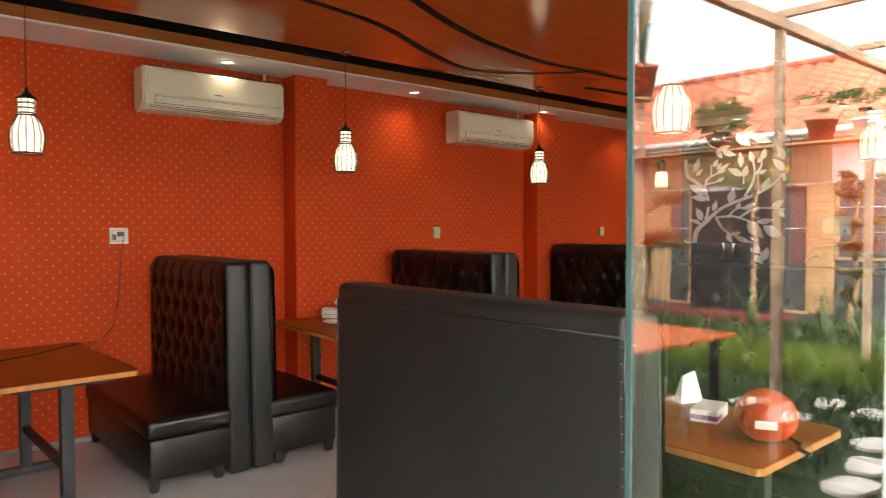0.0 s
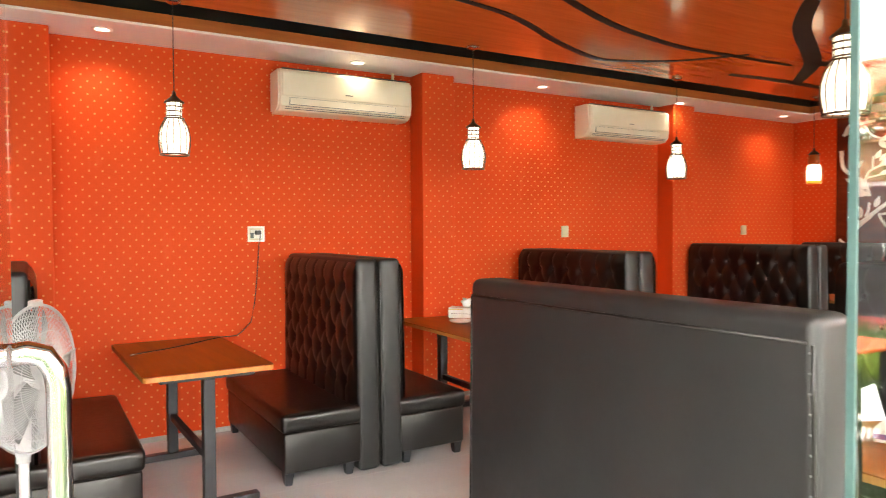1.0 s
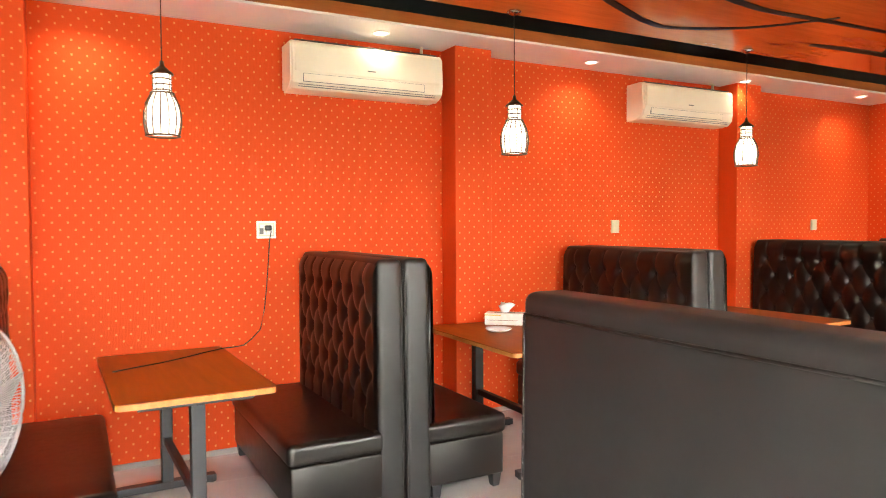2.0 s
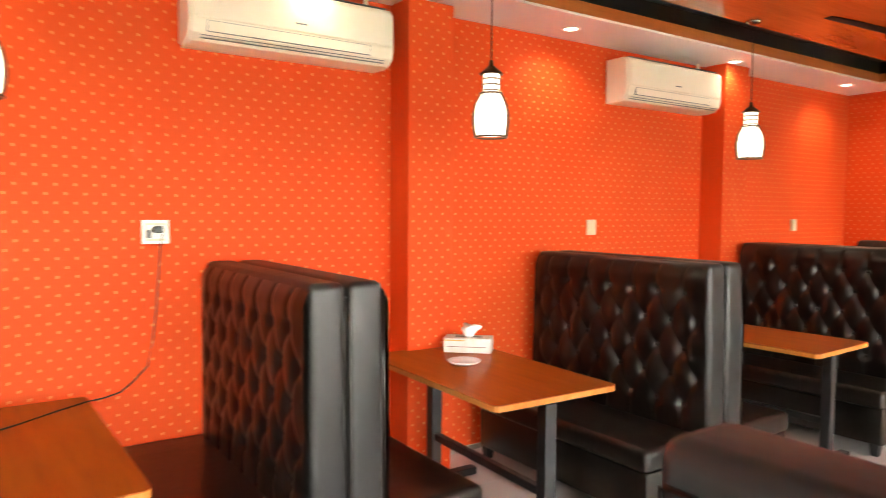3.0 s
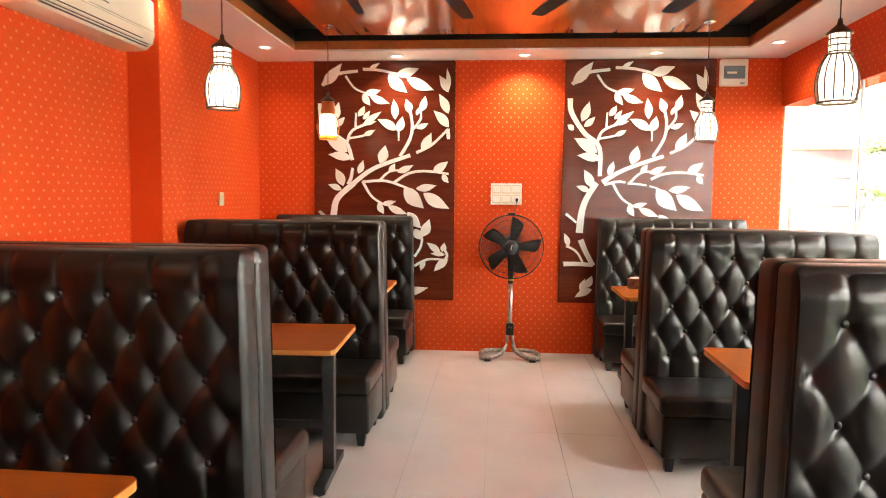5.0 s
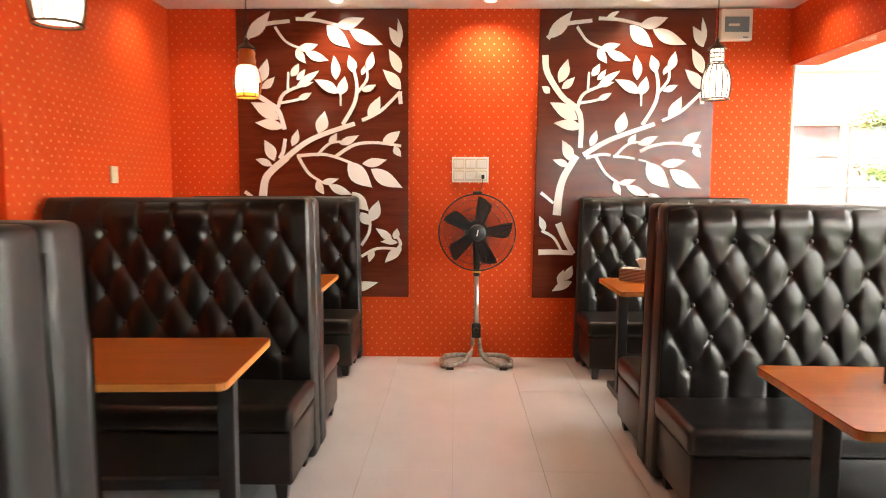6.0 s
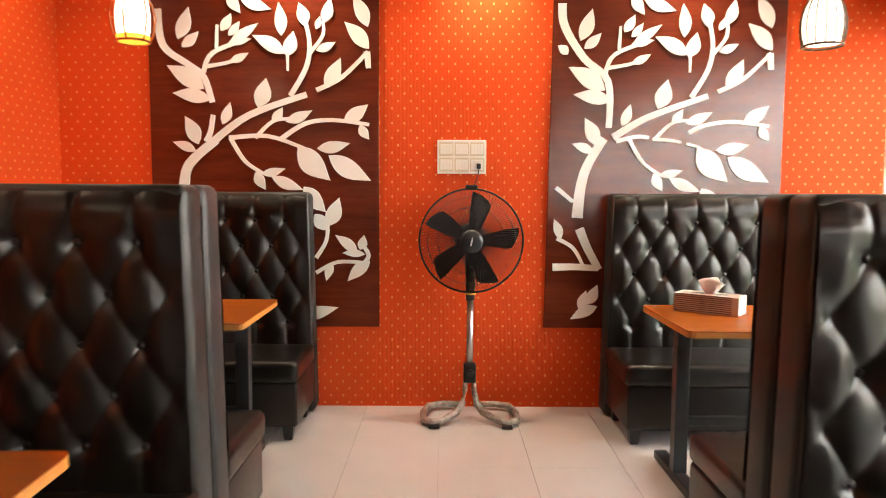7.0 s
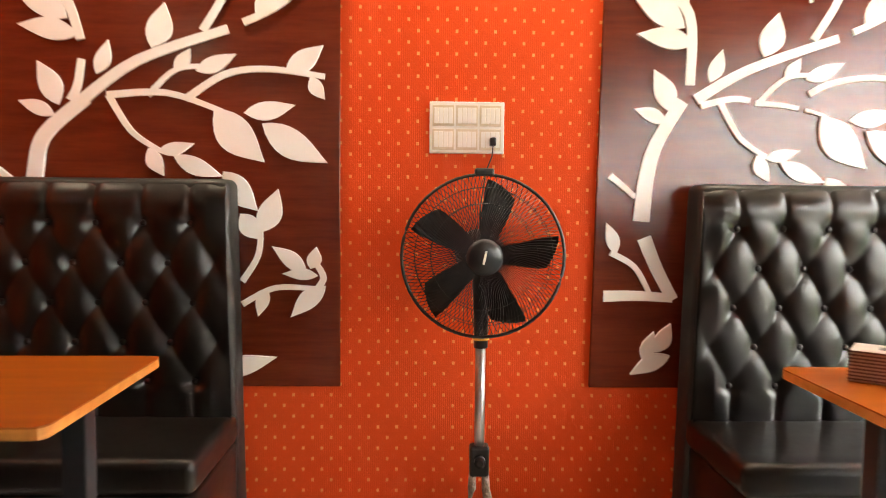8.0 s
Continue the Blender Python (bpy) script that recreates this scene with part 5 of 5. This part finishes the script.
slim_tree(11.6, -3.68, 2.9, [(2.2, 0.5, 260), (2.7, 0.45, 240)], 11, "slim garden tree with a corded trunk and sparse crown", FOLIAGE, True)
slim_tree(9.6, -4.40, 2.6, [(1.25, 0.5, 520), (1.9, 0.55, 560), (2.45, 0.4, 420)], 12, "slim tree with flat tiers of russet leaves", RUSSET)
slim_tree(10.6, -1.85, 2.2, [(0.5, 0.20, 200), (0.85, 0.24, 240), (1.2, 0.26, 260), (1.55, 0.26, 260), (1.9, 0.26, 260), (2.15, 0.20, 200)], 13, "narrow leafy climber grown up a thin stem", RUSSET)
slim_tree(11.4, -1.4, 2.6, [(1.5, 0.5, 300), (2.2, 0.5, 300)], 14, "slim garden tree before the white wall", FOLIAGE)

shelf = thing("plant_shelf", YARD @ pose(8.3, 0, -0.05), "thin wooden plank shelf on tan posts carrying potted plants", "shelf")
part("plank", boxed((-0.13, -4.0, 2.435), (0.13, -0.7, 2.46), 0.004), SLAT, shelf)
for sy in (-3.7, -0.95):
    part("post", boxed((-0.035, sy - 0.035, 0), (0.035, sy + 0.035, 2.42), 0.004), POST, shelf)


def potted(x, y, z, r, h, pot, label, kind_of, seed):
    rng = random.Random(seed)
    pt = thing("potted_plant", YARD @ pose(x, y, z), label, "plant", "potted plants")
    p = part("pot", lathe(bmesh.new(), [(r * 0.68, 0.001), (r * 0.95, h * 0.86), (r * 1.05, h * 0.87), (r * 1.05, h), (r * 0.9, h), (r * 0.86, h * 0.9)], 20), pot, pt, smooth=True)
    bm = bmesh.new()
    if kind_of == "ball":
        leaf_cloud(bm, (0, 0, h + 0.30), 0.40, 2200, 0.024, rng, 0.72, 0.45)
        for k in range(26):
            a, L = rng.uniform(0, math.tau), rng.uniform(0.15, 0.42)
            for q in range(6):
                f = q / 5
                leaf_cloud(bm, (math.cos(a) * L * (0.4 + 0.6 * f), math.sin(a) * L * (0.4 + 0.6 * f), h + 0.12 - 0.42 * f * L / 0.42), 0.03, 5, 0.022, rng, 1, 0)
        wire("stem", [(0, 0, h * 0.8), (0.01, 0, h + 0.2)], 0.018, BARK, pt)
    elif kind_of == "fern":
        for k in range(34):
            a, L = rng.uniform(0, math.tau), rng.uniform(0.22, 0.42)
            for s in range(7):
                f = s / 6
                c = Vector((math.cos(a) * L * f, math.sin(a) * L * f, h * 0.95 + 0.28 * math.sin(f * 2.3)))
                leaf_cloud(bm, c, 0.02, 3, 0.024, rng, 1, 0)
    elif kind_of == "spire":
        for k in range(16):
            a, lean = rng.uniform(0, math.tau), rng.uniform(0.04, 0.24)
            top = rng.uniform(0.6, 1.45)
            tube(bm, [(math.cos(a) * lean * f, math.sin(a) * lean * f, h * 0.9 + top * f) for f in (0, 0.35, 0.7, 1)], 0.006, 4)
            for s in range(14):
                f = (s + 1) / 14
                leaf_cloud(bm, (math.cos(a) * lean * f, math.sin(a) * lean * f, h * 0.9 + top * f), 0.06, 3, 0.03, rng, 1, 0.3)
    part("foliage", bm, FOLIAGE, pt)
    return pt


potted(8.3, -1.42, 2.41, 0.16, 0.24, POT_RED, "fern in a red terracotta pot on the shelf", "fern", 1)
potted(8.3, -1.0, 2.41, 0.12, 0.2, RENDERED, "small leafy plant in a white pot on the shelf", "fern", 2)
potted(8.3, -2.55, 2.41, 0.10, 0.10, POT_RED, "round loose shrub in a low pot on the shelf", "ball", 3)
pstand = thing("plant_stand", YARD @ pose(8.3, -3.66, -0.05), "tall tan post carrying a round plate for a pot", "plant stand")
part("post", boxed((-0.03, -0.03, 0), (0.03, 0.03, 3.20), 0.004), POST, pstand)
part("plate", lathe(bmesh.new(), [(0.14, 3.20), (0.15, 3.215), (0.14, 3.23)], 20), POST, pstand)
potted(8.3, -3.66, 3.18, 0.20, 0.42, POT_RED, "tall thin climbing plant in a brown pot on a post", "spire", 4)

hb = thing("hanging_basket", YARD @ pose(8.3, -1.85, 2.0), "small hanging basket with yellow flowers", "plant")
part("pot", lathe(bmesh.new(), [(0.04, 0.0), (0.075, 0.10), (0.07, 0.10)], 14), POT_RED, hb, smooth=True)
bm = bmesh.new()
leaf_cloud(bm, (0, 0, 0.14), 0.12, 160, 0.025, random.Random(8), 0.7, 0.1)
part("flowers", bm, YELLOW, hb, "yellow flowers")
wire("hanger", [(0, 0, 0.1), (0, 0, 0.372)], 0.004, BLACK_STEEL, hb)


def clump(x, y, h, n, seed, label):
    """An arching grass clump with long strap leaves."""
    rng = random.Random(seed)
    bm = bmesh.new()
    for k in range(n):
        a, L, w = rng.uniform(0, math.tau), h * rng.uniform(0.6, 1.05), rng.uniform(0.006, 0.011)
        reach = rng.uniform(0.55, 1.0) * L
        side = Vector((-math.sin(a), math.cos(a), 0)) * w
        last = None
        for s in range(7):
            f = s / 6
            c = Vector((math.cos(a) * reach * f, math.sin(a) * reach * f, L * math.sin(f * 2.35) * 0.85))
            pr = (bm.verts.new(c - side * (1.05 - f)), bm.verts.new(c + side * (1.05 - f)))
            if last:
                bm.faces.new((last[0], last[1], pr[1], pr[0]))
            last = pr
    cl = part("grass_clump", bm, FOLIAGE)
    cl.matrix_world = YARD @ pose(x, y, -0.05)
    return tagged(cl, label, "plant", "grass clumps")


clump(8.9, -1.05, 0.85, 18, 21, "arching strap-leaved clump beside the stepping stones")
clump(9.8, -1.9, 0.9, 30, 22, "arching strap-leaved clump on the lawn")
clump(10.9, -3.4, 0.8, 24, 23, "arching strap-leaved clump under the slim tree")
clump(9.3, -1.3, 1.0, 26, 24, "arching strap-leaved clump on the lawn")
clump(7.2, -4.0, 0.7, 30, 25, "low leafy clump at the edge of the grass")

# ---- floor tiles ----
TS = 0.44
rng = random.Random(5)
tile_mesh = None
for i in range(-6, 20):
    for j in range(0, 12):
        xa, ya = i * TS - 0.02, 0.77 + j * TS
        x_hi, y_hi = min(xa + TS, BACK_X), min(ya + TS, WALL_Y)
        y_lo = max(ya, front(xa, 0.08))
        if x_hi - xa < 0.05 or y_hi - y_lo < 0.05 or xa < WEST_X - 0.1:
            continue
        whole = x_hi - xa > TS - 0.01 and y_hi - y_lo > TS - 0.01
        m = pose(xa, y_lo, rng.uniform(-0.0004, 0.0004))
        if whole and tile_mesh is not None:
            again("tile", tile_mesh, floor, m)
        else:
            t = part("tile", boxed((0.0001, 0.0010, -0.0055), (x_hi - xa - 0.0001, y_hi - y_lo - 0.0010, 0.0), 0.0002, 1), TILE, floor)
            t.matrix_basis = m
            if whole:
                tile_mesh = t
